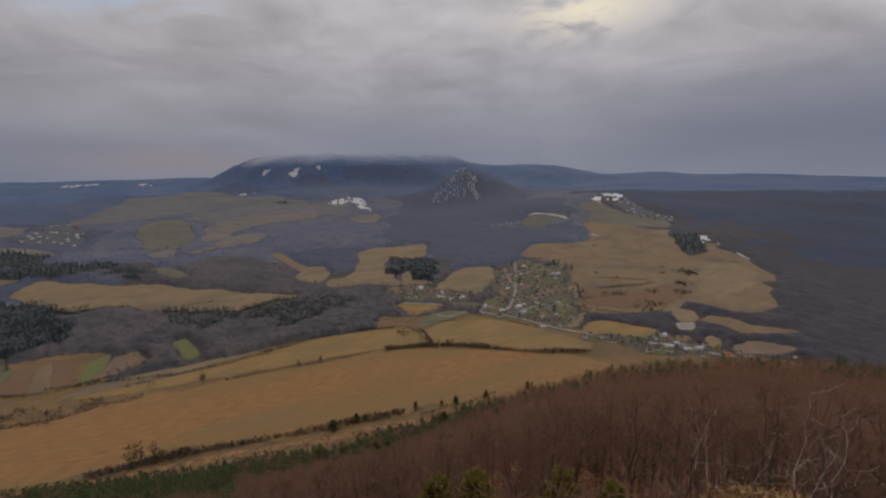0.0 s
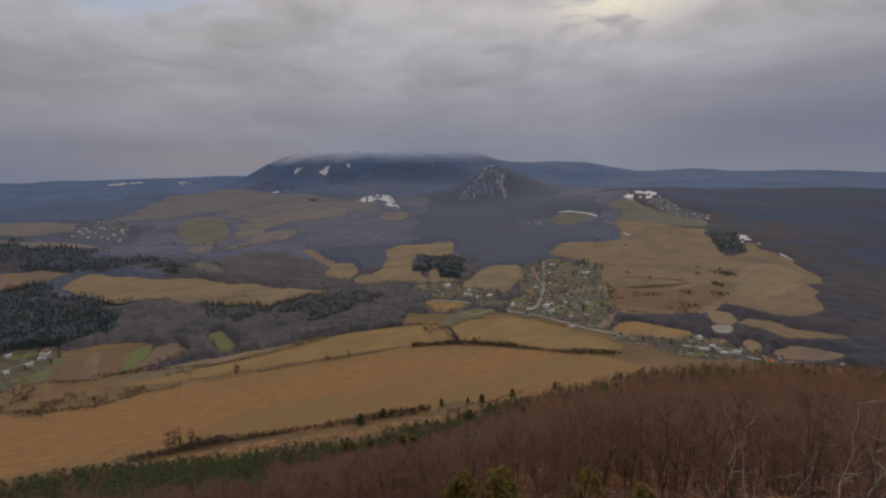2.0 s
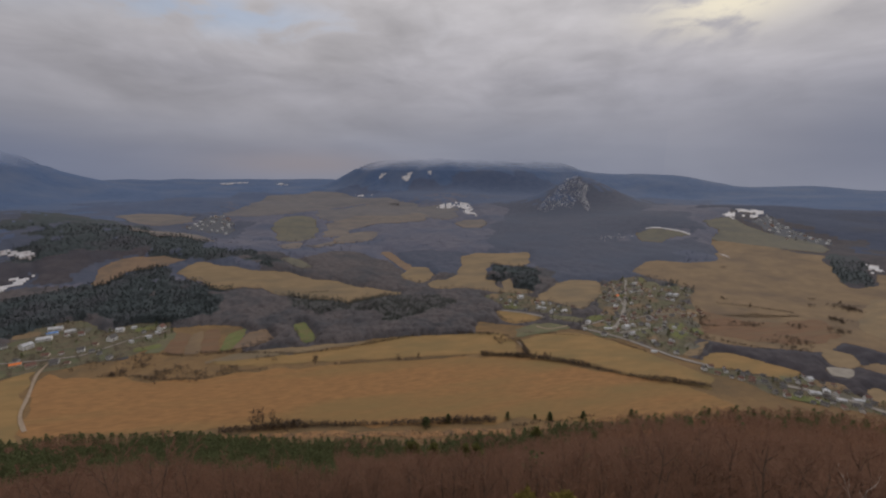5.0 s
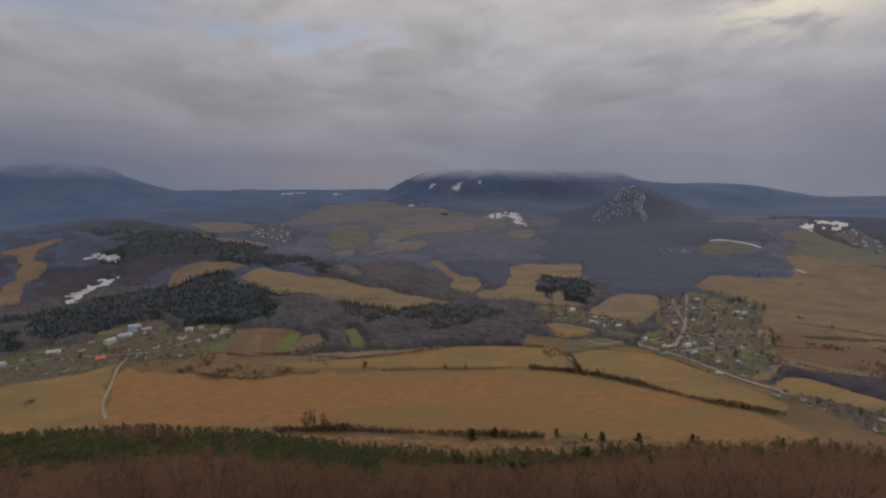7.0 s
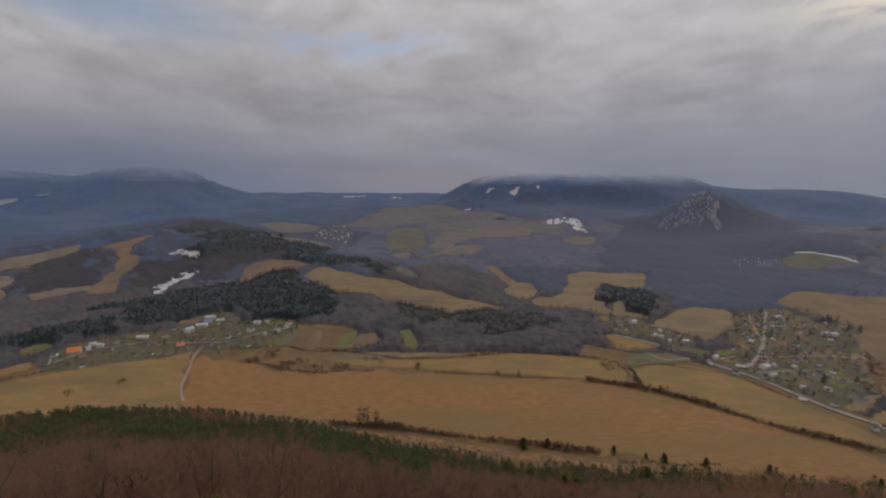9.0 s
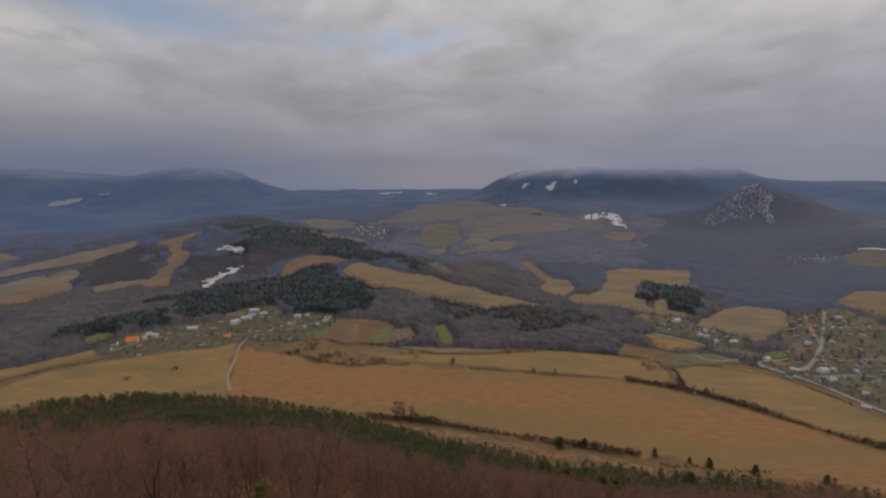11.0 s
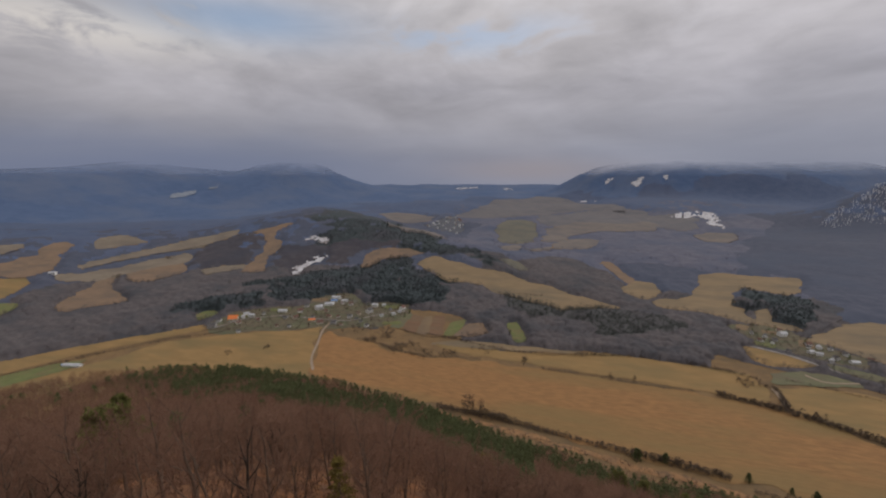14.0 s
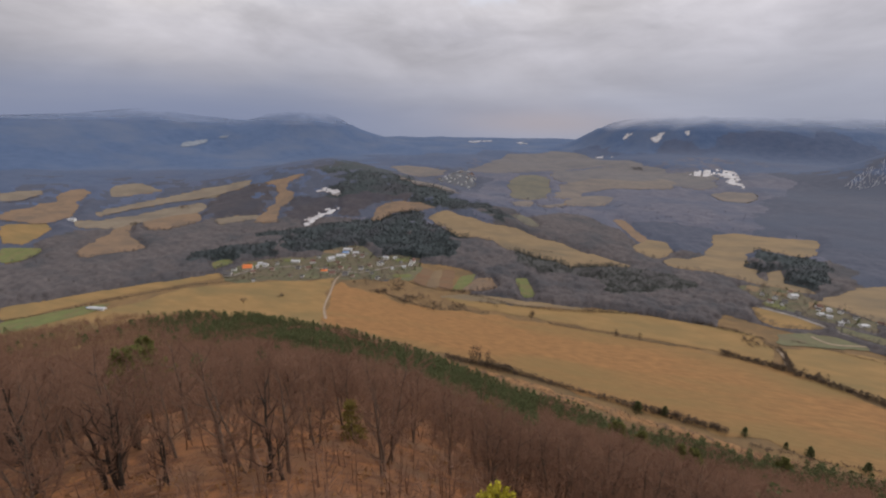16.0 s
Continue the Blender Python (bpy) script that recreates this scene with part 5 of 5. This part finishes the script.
wood_trees(conifer, [pine(320 + k, 8.5, 6, 4, 2, 1.1, 0.1, 0.18)[1].arrays() for k in range(5)], M["spruce_tops"], 5000, "dark spruces rising over the conifer wood", 3, 1.5)

# low scrub on the bare bank below the near hedge
scrub = np.concatenate([strip_points([(-122, 329), (-50, 321), (40, 304), (126, 289), (165, 283)], 3.0) + rng.normal(0, 2.6, (1, 2)) for _ in range(5)])
scrub = scrub + rng.normal(0, 2.4, scrub.shape)
many("bank_scrub", [merged(k) for k in k_shrub], scrub, rng.uniform(0, 6.28, len(scrub)), rng.uniform(0.25, 0.7, len(scrub)), M["shrub"], "low dark scrub dotted over the bare bank", "shrubs")

# ---- houses ----
def box_into(bm, x0, x1, y0, y1, z0, z1):
    v = [bm.verts.new((x, y, z)) for z in (z0, z1) for x, y in ((x0, y0), (x1, y0), (x1, y1), (x0, y1))]
    for f in ((0, 3, 2, 1), (4, 5, 6, 7), (0, 1, 5, 4), (1, 2, 6, 5), (2, 3, 7, 6), (3, 0, 4, 7)):
        bm.faces.new([v[i] for i in f])


def bm_mesh(name, bm, material):
    me = bpy.data.meshes.new(name)
    bm.to_mesh(me)
    bm.free()
    me.materials.append(material)
    return me


def gable_house(length, width, eaves, ridge, wall, roof, label, name="house", storeys=1, chimney=True, category="house", group="houses of the villages"):
    """A house with gables: closed walls, two thick roof slopes with overhang, chimney, door and windows."""
    ob = tagged(new(name), label, category, group)
    L, W = length / 2, width / 2
    bm = bmesh.new()
    prof = ((-W, -2.5), (W, -2.5), (W, eaves), (0, ridge), (-W, eaves))
    ends = [[bm.verts.new((x, y, z)) for y, z in prof] for x in (-L, L)]
    bm.faces.new(ends[0][::-1])
    bm.faces.new(ends[1])
    for i in range(5):
        j = (i + 1) % 5
        bm.faces.new((ends[0][i], ends[0][j], ends[1][j], ends[1][i]))
    part("wall", bm_mesh("wall", bm, wall), ob)
    run = math.hypot(W, ridge - eaves)
    nx, nz = (ridge - eaves) / run, W / run
    over = 0.5
    for s in (-1, 1):
        bm = bmesh.new()
        lo = (s * (W + over * nz), eaves - over * nx)
        hi = (0.0, ridge)
        t = 0.28
        pr = [lo, hi, (hi[0], hi[1] + t / nz), (lo[0] + s * t * nx, lo[1] + t * nz)]
        if s > 0:
            pr = pr[::-1]
        e = [[bm.verts.new((x, y, z + 0.03)) for y, z in pr] for x in (-L - 0.4, L + 0.4)]
        bm.faces.new(e[0])
        bm.faces.new(e[1][::-1])
        for i in range(4):
            j = (i + 1) % 4
            bm.faces.new((e[0][j], e[0][i], e[1][i], e[1][j]))
        part("roof_slope", bm_mesh("roof_slope", bm, roof), ob)
    if chimney:
        bm = bmesh.new()
        box_into(bm, L * 0.3, L * 0.3 + 0.6, 0.4, 1.0, ridge - 1.2, ridge + 0.9)
        part("chimney", bm_mesh("chimney", bm, M["tile"]), ob)
    bm = bmesh.new()
    box_into(bm, -0.55, 0.55, -0.05, 0.05, -0.6, 0.6)
    pane = bm_mesh("window", bm, M["window"])
    n = max(2, int(length / 3.2))
    for st in range(storeys):
        for i in range(n):
            for s in (-1, 1):
                w = part("window", pane, ob)
                w.location = (-L + (i + 0.5) * length / n, s * W, 1.5 + st * 2.7)
    bm = bmesh.new()
    box_into(bm, L - 0.05, L + 0.05, -0.5, 0.5, -0.6, 2.0)
    part("door", bm_mesh("door", bm, M["bark"]), ob)
    return ob


WHITE_TILE = gable_house(11, 9, 4.2, 8.2, M["white"], M["tile"], "white village house with a red tiled gable roof")
WHITE_SLATE = gable_house(10.5, 8.5, 4.6, 8.4, M["white"], M["slate"], "white village house with a dark grey gable roof")
CREAM_TILE = gable_house(12, 8.5, 3.6, 7.2, M["cream"], M["tile"], "cream village house with a weathered red roof")
GREY_SLATE = gable_house(11, 9, 4.0, 7.6, M["grey"], M["slate"], "grey rendered house with a dark roof")
WHITE_TIN = gable_house(12, 9, 5.2, 7.4, M["white"], M["tin"], "white two-storey house with a pale sheet-metal roof", storeys=2)
ORANGE = gable_house(14, 11, 4.0, 8.6, M["cream"], M["orange"], "large house with a new bright orange tiled roof")
RED_HALL = gable_house(16, 9, 3.8, 6.4, M["cream"], M["orange"], "long low building with a bright red-orange roof", chimney=False)
SHED = gable_house(20, 12, 4.5, 6.6, M["white"], M["tin"], "long white farm shed with a pale metal roof", "farm_shed", chimney=False, category="shed", group="farm sheds")
BLUE_SHED = gable_house(18, 10, 4.5, 6.2, M["white"], M["blue"], "white farm shed with a blue metal roof", "farm_shed", chimney=False, category="shed", group="farm sheds")
LONG_BARN = gable_house(34, 9, 3.2, 4.8, M["white"], M["tin"], "long low pale barn at the field's edge", "barn", chimney=False, category="barn", group="farm sheds")
BUILT = []


def build(proto, xy, turn, scale=1.0):
    z = min(float(land(xy[0] + dx, xy[1] + dy)) for dx in (-4, 4) for dy in (-4, 4))
    ob = copy_thing(proto, pose(xy[0], xy[1], z + 0.3, 0, 0, turn))
    ob.scale = (scale * 0.78,) * 3
    BUILT.append((xy[0], xy[1]))
    return ob


# the farm hamlet under the dark wood
for proto, xy, turn, k in (
    (SHED, (-364.1, 579.8), 20, 0.9), (BLUE_SHED, (-365.0, 596.5), 24, 0.8), (SHED, (-370.4, 612.6), 15, 0.9), (SHED, (-349.5, 602.9), 30, 0.7),
    (WHITE_TIN, (-368.5, 557.0), 60, 1.15), (WHITE_TILE, (-388.5, 536.6), 40, 0.9), (SHED, (-415.3, 530.1), 18, 0.8), (WHITE_SLATE, (-285.5, 565.5), 70, 1.1),
    (WHITE_TIN, (-289.7, 594.0), 10, 0.9), (WHITE_TILE, (-242.1, 593.5), 80, 1.0), (ORANGE, (-459.1, 476.2), 30, 1.15), (RED_HALL, (-348.2, 507.0), 25, 0.75),
    (GREY_SLATE, (-466.0, 444.5), 25, 1.2), (WHITE_TIN, (-456.9, 500.0), 50, 0.8), (WHITE_TIN, (-445.7, 498.0), 10, 0.8), (CREAM_TILE, (-331.6, 501.7), 40, 0.9),
    (GREY_SLATE, (-312.5, 506.1), 15, 0.9), (WHITE_SLATE, (-303.2, 536.3), 15, 0.8), (CREAM_TILE, (-377.1, 509.7), 65, 0.9), (WHITE_SLATE, (-393.9, 561.6), 30, 0.8),
    (LONG_BARN, (-517.6, 303.1), 12, 0.75), (BLUE_SHED, (-530, 302), 20, 0.3), (WHITE_TIN, (-914.7, 528.5), 30, 1.1),
):
    build(proto, xy, turn, k)
# the large village by the creek: bright houses that stand out
for proto, xy, turn, k in (
    (WHITE_TIN, (278.1, 631.6), 20, 1.2), (WHITE_SLATE, (254.3, 619.3), 60, 0.9), (WHITE_TILE, (293.9, 602.7), 10, 0.9), (WHITE_TIN, (301.7, 595.4), 80, 0.8),
    (WHITE_SLATE, (312.3, 593.4), 40, 0.8), (WHITE_TIN, (285.4, 577.2), 20, 0.8), (SHED, (317.7, 557.7), 15, 0.7), (WHITE_TIN, (530.9, 589.1), 0, 1.1),
):
    build(proto, xy, turn, k * 0.82)
for proto, xy, turn, k in (
    (WHITE_TIN, (538.1, 585.2), 0, 1.1), (WHITE_TIN, (365.1, 475.3), 20, 1.2), (SHED, (339.1, 477.6), -20, 0.7), (LONG_BARN, (480.8, 333.0), -25, 0.65),
    (SHED, (483.6, 323.5), -30, 0.6), (RED_HALL, (466.0, 238.2), -30, 0.8), (SHED, (461.7, 266.5), -30, 0.6), (WHITE_TIN, (457.6, 307.8), 10, 0.9),
    (SHED, (435.8, 285.9), -30, 0.7), (WHITE_TIN, (446.9, 283.6), 40, 0.9), (SHED, (446.8, 270.6), -35, 0.55), (SHED, (519.7, 203.8), -40, 0.8), (LONG_BARN, (529.1, 196.1), -40, 0.6),
    (WHITE_TIN, (325.1, 503.5), 30, 0.9), (WHITE_TILE, (498.4, 594.1), 70, 1.0), (WHITE_TIN, (521.2, 665.1), 0, 0.9), (ORANGE, (440.9, 604.6), 20, 0.8), (SHED, (349.9, 401.9), -25, 0.5),
):
    build(proto, xy, turn, k * 0.82)


def village(poly, count, gap, seed, kinds, lanes=(), small=0.52, big=0.84):
    """Houses over a village's ground, most of them along its lanes, none touching."""
    r = random.Random(seed)
    p = rounded(poly)
    lo, hi = p.min(0), p.max(0)
    ways = [strip_points(w, 6.0) for w in lanes]
    made = tries = 0
    while made < count and tries < 6000:
        tries += 1
        turn = r.choice((-25, 20, 65, 110)) + r.uniform(-12, 12)
        if ways and r.random() < 0.8:
            w = r.choice(ways)
            k = r.randrange(len(w) - 1)
            d = w[k + 1] - w[k]
            n = np.array([-d[1], d[0]]) / (np.hypot(*d) + 1e-6)
            q = tuple(w[k] + n * r.choice((-1, 1)) * r.uniform(8, 15))
            turn = math.degrees(math.atan2(d[1], d[0])) + r.choice((0, 0, 90)) + r.uniform(-6, 6)
        else:
            q = (r.uniform(lo[0], hi[0]), r.uniform(lo[1], hi[1]))
        if not inside(np.array(q[0]), np.array(q[1]), p) or any(abs(q[0] - b[0]) + abs(q[1] - b[1]) < gap for b in BUILT):
            continue
        build(r.choice(kinds), q, turn, r.uniform(small, big))
        made += 1


LANES = [[(410, 608), (505, 644), (570, 584)], [(379, 505), (451, 515), (504, 508)], [(346, 463), (414, 472), (439, 438)], [(443, 603), (484, 680)], [(443, 603), (417, 549), (379, 505), (346, 474)], [(-461, 439), (-449, 485), (-400, 516), (-345, 516), (-295, 521), (-263, 565), (-233, 584)], [(316, 489), (341, 456), (356, 415), (370, 359), (402, 329), (427, 296), (448, 271), (466, 241)], [(382, 312), (411, 285), (446, 257)]]
for way in LANES[:-2]:
    lane("road", way, 2.8, "narrow pale village lane between gardens")
KINDS = [GREY_SLATE, CREAM_TILE, WHITE_SLATE, GREY_SLATE, WHITE_TILE, CREAM_TILE, WHITE_TILE, WHITE_TIN]
DULL = [GREY_SLATE, CREAM_TILE, WHITE_SLATE, GREY_SLATE, WHITE_TILE]
BRIGHT = [WHITE_TIN, WHITE_SLATE, GREY_SLATE, CREAM_TILE, WHITE_TIN]
VILLAGES = PATCHES["village"] + PATCHES["hamlet"]
for n, (count, gap) in enumerate(((115, 11), (60, 11), (26, 13), (12, 11), (40, 17), (44, 16))):
    village(VILLAGES[n], count, gap, 7 + n, DULL if n == 1 else KINDS if n < 4 else BRIGHT, LANES if n < 3 else (), (0.5, 0.42, 0.5, 0.5, 0.6, 0.6)[n], (0.74, 0.66, 0.78, 0.7, 0.9, 0.9)[n])
for proto in (WHITE_TILE, WHITE_SLATE, CREAM_TILE, GREY_SLATE, WHITE_TIN, ORANGE, RED_HALL, SHED, BLUE_SHED, LONG_BARN):
    drop(proto)

# garden trees and bushes among the houses
k_garden = [merged(light_tree(160 + k, 6.0, 30, 0.30, 0.12, 0.42)) for k in range(5)]
places = []
for v in PATCHES["village"]:
    p = rounded(v)
    lo, hi = p.min(0), p.max(0)
    area = (hi - lo).prod()
    q = rng.uniform(lo, hi, (min(int(area / 85), 1300), 2))
    places.append(q[inside(q[:, 0], q[:, 1], p)])
places = np.concatenate(places)
many("garden_trees", k_garden, places, rng.uniform(0, 6.28, len(places)), rng.uniform(0.5, 1.2, len(places)), M["shrub"], "leafless fruit trees and bushes in the village gardens", "trees")
few = places[rng.random(len(places)) < 0.05] + 3.0
many("garden_conifers", [pine(180, 7.0, 6, 5, 5, 0.9, 0.05)[1].arrays()], few, rng.uniform(0, 6.28, len(few)), rng.uniform(0.5, 1.1, len(few)), M["needle"], "dark conifers standing in the village gardens", "trees")

# ---- crags on the knob ----
def crag(seed):
    r = random.Random(seed)
    bm = bmesh.new()
    bmesh.ops.create_icosphere(bm, subdivisions=1, radius=1.0)
    for v in bm.verts:
        v.co *= r.uniform(0.65, 1.25)
        v.co.x *= 0.32
        v.co.y *= 0.5
        v.co.z *= 3.0
    bm.verts.ensure_lookup_table()
    vs = np.array([v.co[:] for v in bm.verts], np.float32)
    fs = np.array([[v.index for v in f.verts] for f in bm.faces], np.int32)
    bm.free()
    return vs, fs


crags = [crag(k) for k in range(6)]
for poly, count in (([(1663, 2915), (1067, 1938), (991, 1874), (882, 1790), (798, 1679), (820, 1618), (906, 1677), (923, 1614), (1006, 1712), (1052, 1776), (1107, 1895)], 2100), ([(1102, 1872), (1110, 1813), (1095, 1767), (1045, 1718), (1002, 1595), (960, 1553), (990, 1651), (1002, 1704)], 280)):
    p = np.array(poly, float)
    lo, hi = p.min(0), p.max(0)
    q = rng.uniform(lo, hi, (count * 4, 2))
    q = q[inside(q[:, 0], q[:, 1], p)][:count]
    many("limestone_crags", crags, q, rng.uniform(-0.6, 0.6, len(q)), rng.uniform(0.7, 2.2, len(q)), M["rock"], "pale limestone crags on the wooded knob", "rocks", sink=-12.0)

outcrop = np.array((749, 1072)) + rng.normal(0, 1.0, (34, 2)) * (26, 14)
many("limestone_crags", crags, outcrop, rng.uniform(-0.6, 0.6, 34), rng.uniform(0.7, 1.6, 34), M["rock"], "pale limestone outcrop at the foot of a meadow", "rocks", sink=-6.0)

# ---- single trees out on the fields ----
lone_kit = pine(200, 9.0, 9, 8, 12, 0.9, 0.02, 0.38)
lone = tree_thing("field_conifer", lone_kit, M["bark"], M["needle"], "dark rounded conifer beside the field hedge", "tree", "trees along the hedges")
for n, (xy, h) in enumerate([((58.5, 316.2), 10.2), ((77.7, 314.3), 11.7), ((129.1, 309.1), 7.6), ((152.0, 303.5), 5.5), ((164.2, 300.5), 8.0), ((192.2, 294.1), 8.8), ((234.1, 287.5), 8.6), ((300.0, 273.3), 7.9), ((321.3, 271.2), 7.7), ((338.4, 265.4), 7.2), ((58.8, 311.6), 10.9), ((164.4, 298.7), 7.0)]):
    stand(lone, xy, n * 71, max(h, 4) / (14.0 if n < 2 else 11.0))
bare_lone = tree_thing("field_tree", bare_tree(210, 9.0, 9, 6, 7, 0.12, 2, 1.1), M["bark"], M["shrub"], "leafless tree rising from the field hedge", "tree", "trees along the hedges")
for n, (xy, h) in enumerate([((-79.6, 337.8), 17.4), ((-74.4, 337.4), 17.4), ((-64.1, 334.7), 15.9), ((-38.7, 447.1), 11.1), ((50.5, 438.3), 9.3), ((73.3, 437.5), 9.4), ((609.4, 509.7), 8.4), ((763.6, 711.3), 5.3), ((431.2, 421.4), 6.8), ((-374.6, 374.8), 3.7), ((-347.4, 406.1), 2.8), ((-344.2, 406.3), 3.8)]):
    stand(bare_lone, xy, n * 47, max(h, 3) / 9.0)
# shrubs dotted over the pastures
k_dot = [merged(light_tree(220 + k, 4.2, 26, 0.5, 0.0, 0.5, False)) for k in range(4)]
dots = []
for c, n, s in (((-234, 467), 26, 5), ((-195, 454), 34, 6), ((-159, 446), 34, 6), ((-129, 452), 30, 6), ((-218, 478), 20, 5), ((-180, 466), 20, 5), ((-81, 475), 14, 8), ((185, 472), 30, 6), ((218, 416), 20, 5), ((750, 476), 70, 9), ((749, 461), 40, 6), ((681, 434), 50, 6), ((638, 403), 50, 6), ((603, 431), 26, 6), ((543, 396), 30, 7), ((553, 384), 30, 7), ((520, 366), 30, 8), ((709, 492), 8, 4), ((742, 518), 6, 3), ((609, 556), 8, 4), ((544, 450), 30, 6), ((529, 464), 16, 6), ((501, 487), 14, 4), ((447, 424), 12, 5), ((776, 716), 6, 4), ((520, 394), 16, 8), ((-844, 714), 26, 6), ((-817, 577), 30, 6), ((-785, 561), 30, 7), ((-437, 444), 14, 6), ((-272, 496), 26, 10), ((-228, 496), 30, 8), ((-89, 546), 30, 10), ((-107, 519), 20, 8), ((-39, 463), 6, 2), ((-379, 382), 5, 1.5), ((-346, 407), 4, 2)):
    dots.append(np.array(c) + rng.normal(0, s, (n, 2)))
dots = np.concatenate(dots)
many("pasture_shrubs", k_dot, dots, rng.uniform(0, 6.28, len(dots)), rng.uniform(0.5, 1.4, len(dots)), M["shrub"], "dark leafless shrubs scattered over the hillside pastures", "shrubs")

# ---- tree tops close below the camera ----
def pale_tree(seed, height):
    """A sparse bare tree: dark stems that end in long crooked pale branches, sunlit by colour."""
    r = random.Random(seed)
    wood, crown = Shape(), Shape()

    def way(p, d, length, n, crook):
        pts = [Vector(p)]
        for _ in range(n):
            d = (d + rnd_dir(r) * crook + Vector((0, 0, 0.06))).normalized()
            pts.append(pts[-1] + d * length / n)
        return pts

    for k in range(3):
        a = k * 2.1 + r.uniform(-0.4, 0.4)
        stem = way((0, 0, -0.5), Vector((math.cos(a) * 0.22, math.sin(a) * 0.22, 1)).normalized(), height * (0.72, 0.60, 0.52)[k] + 0.5, 6, 0.10)
        wood.tube(stem, [0.075, 0.06, 0.05, 0.04, 0.03, 0.022, 0.014], 6)
        for j in range(5):
            s = stem[2 + j] if j < 4 else stem[6]
            b = r.uniform(0, 6.28)
            d = Vector((math.cos(b) * 0.6, math.sin(b) * 0.6, 1)).normalized() if j < 4 else Vector((0.05, 0, 1))
            limb = way(s, d, height * (r.uniform(0.16, 0.26) if j < 4 else 0.29), 6, 0.36)
            (crown if j == 4 and k == 0 else wood).tube(limb, [0.0065, 0.006, 0.0054, 0.0048, 0.004, 0.003, 0.0015], 4)
            for q in limb[1:7]:
                for _ in range(r.choice((1, 1, 2))):
                    shoot = way(q, (rnd_dir(r) * 0.9 + Vector((0, 0, 0.8))).normalized(), r.uniform(0.25, 0.85), 4, 0.38)
                    (crown if r.random() < 0.62 else wood).tube(shoot, [0.0040, 0.0037, 0.0032, 0.0026, 0.0012], 3)
    return wood, crown


top_kits = [pale_tree(230 + k, 9.0) for k in range(4)]
tops = [tree_thing("pale_twigged_tree", k, M["dark_bark"], M["pale"], "leafless tree reaching up close by, twig tips coloured pale as if sunlit", "tree", "bare trees close to the lookout") for k in top_kits]
for n, (az, el, r) in enumerate([(59.0, -29.3, 15), (63.3, -27.6, 15.5), (66.0, -26.6, 14), (70.9, -22.3, 13), (74.9, -20.2, 12), (74.7, -24.1, 12.5), (77.0, -22.3, 11.5), (55.3, -35.4, 17), (73.0, -25.6, 12), (61.7, -32.2, 16), (69.8, -28.9, 13)]):
    xy, h = by_top(az, el, r, 9.0)
    stand(tops[n % 4], xy, n * 77, h / 9.0)
young = tree_thing("young_pine", pine(240, 6.0, 12, 9, 40, 0.22, 0.05, 0.36), M["bark"], M["yellow"], "yellowish young pine top below the lookout", "tree", "pines on the near slope")
dull = tree_thing("young_pine", pine(241, 6.0, 9, 9, 44, 0.22, 0.40, 0.32), M["bark"], M["faded"], "faded yellow-olive young pine top below the lookout", "tree", "pines on the near slope")
for n, (az, el, r) in enumerate([(31.6, -39.5, 22), (44.8, -37.8, 24), (25.9, -39.9, 28), (51.7, -37.8, 20), (-7.7, -45.1, 15), (-9.9, -45.8, 16)]):
    xy, h = by_top(az, el, r, 6.0)
    stand(dull if n < 4 else young, xy, n * 77, h / 6.0)
oak_kit = (light_tree(250, 4.0, 0, 0.1)[0], light_tree(251, 4.0, 3200, 0.09, 0.05, 0.5, False, 0.045)[1])
oak = tree_thing("oak_shrub", oak_kit, M["bark"], M["oak"], "low oak holding its dry orange-brown leaves", "shrub", "shrubs close to the lookout")
for n, (az, el, r) in enumerate([(67.8, -32.3, 15), (70.5, -31.7, 14.5), (73.3, -31.1, 14)]):
    xy, h = by_top(az, el, r, 4.0)
    stand(oak, xy, n * 77, h / 4.0)
drop(oak)
for p in (lone, bare_lone, *tops, young, dull):
    drop(p)
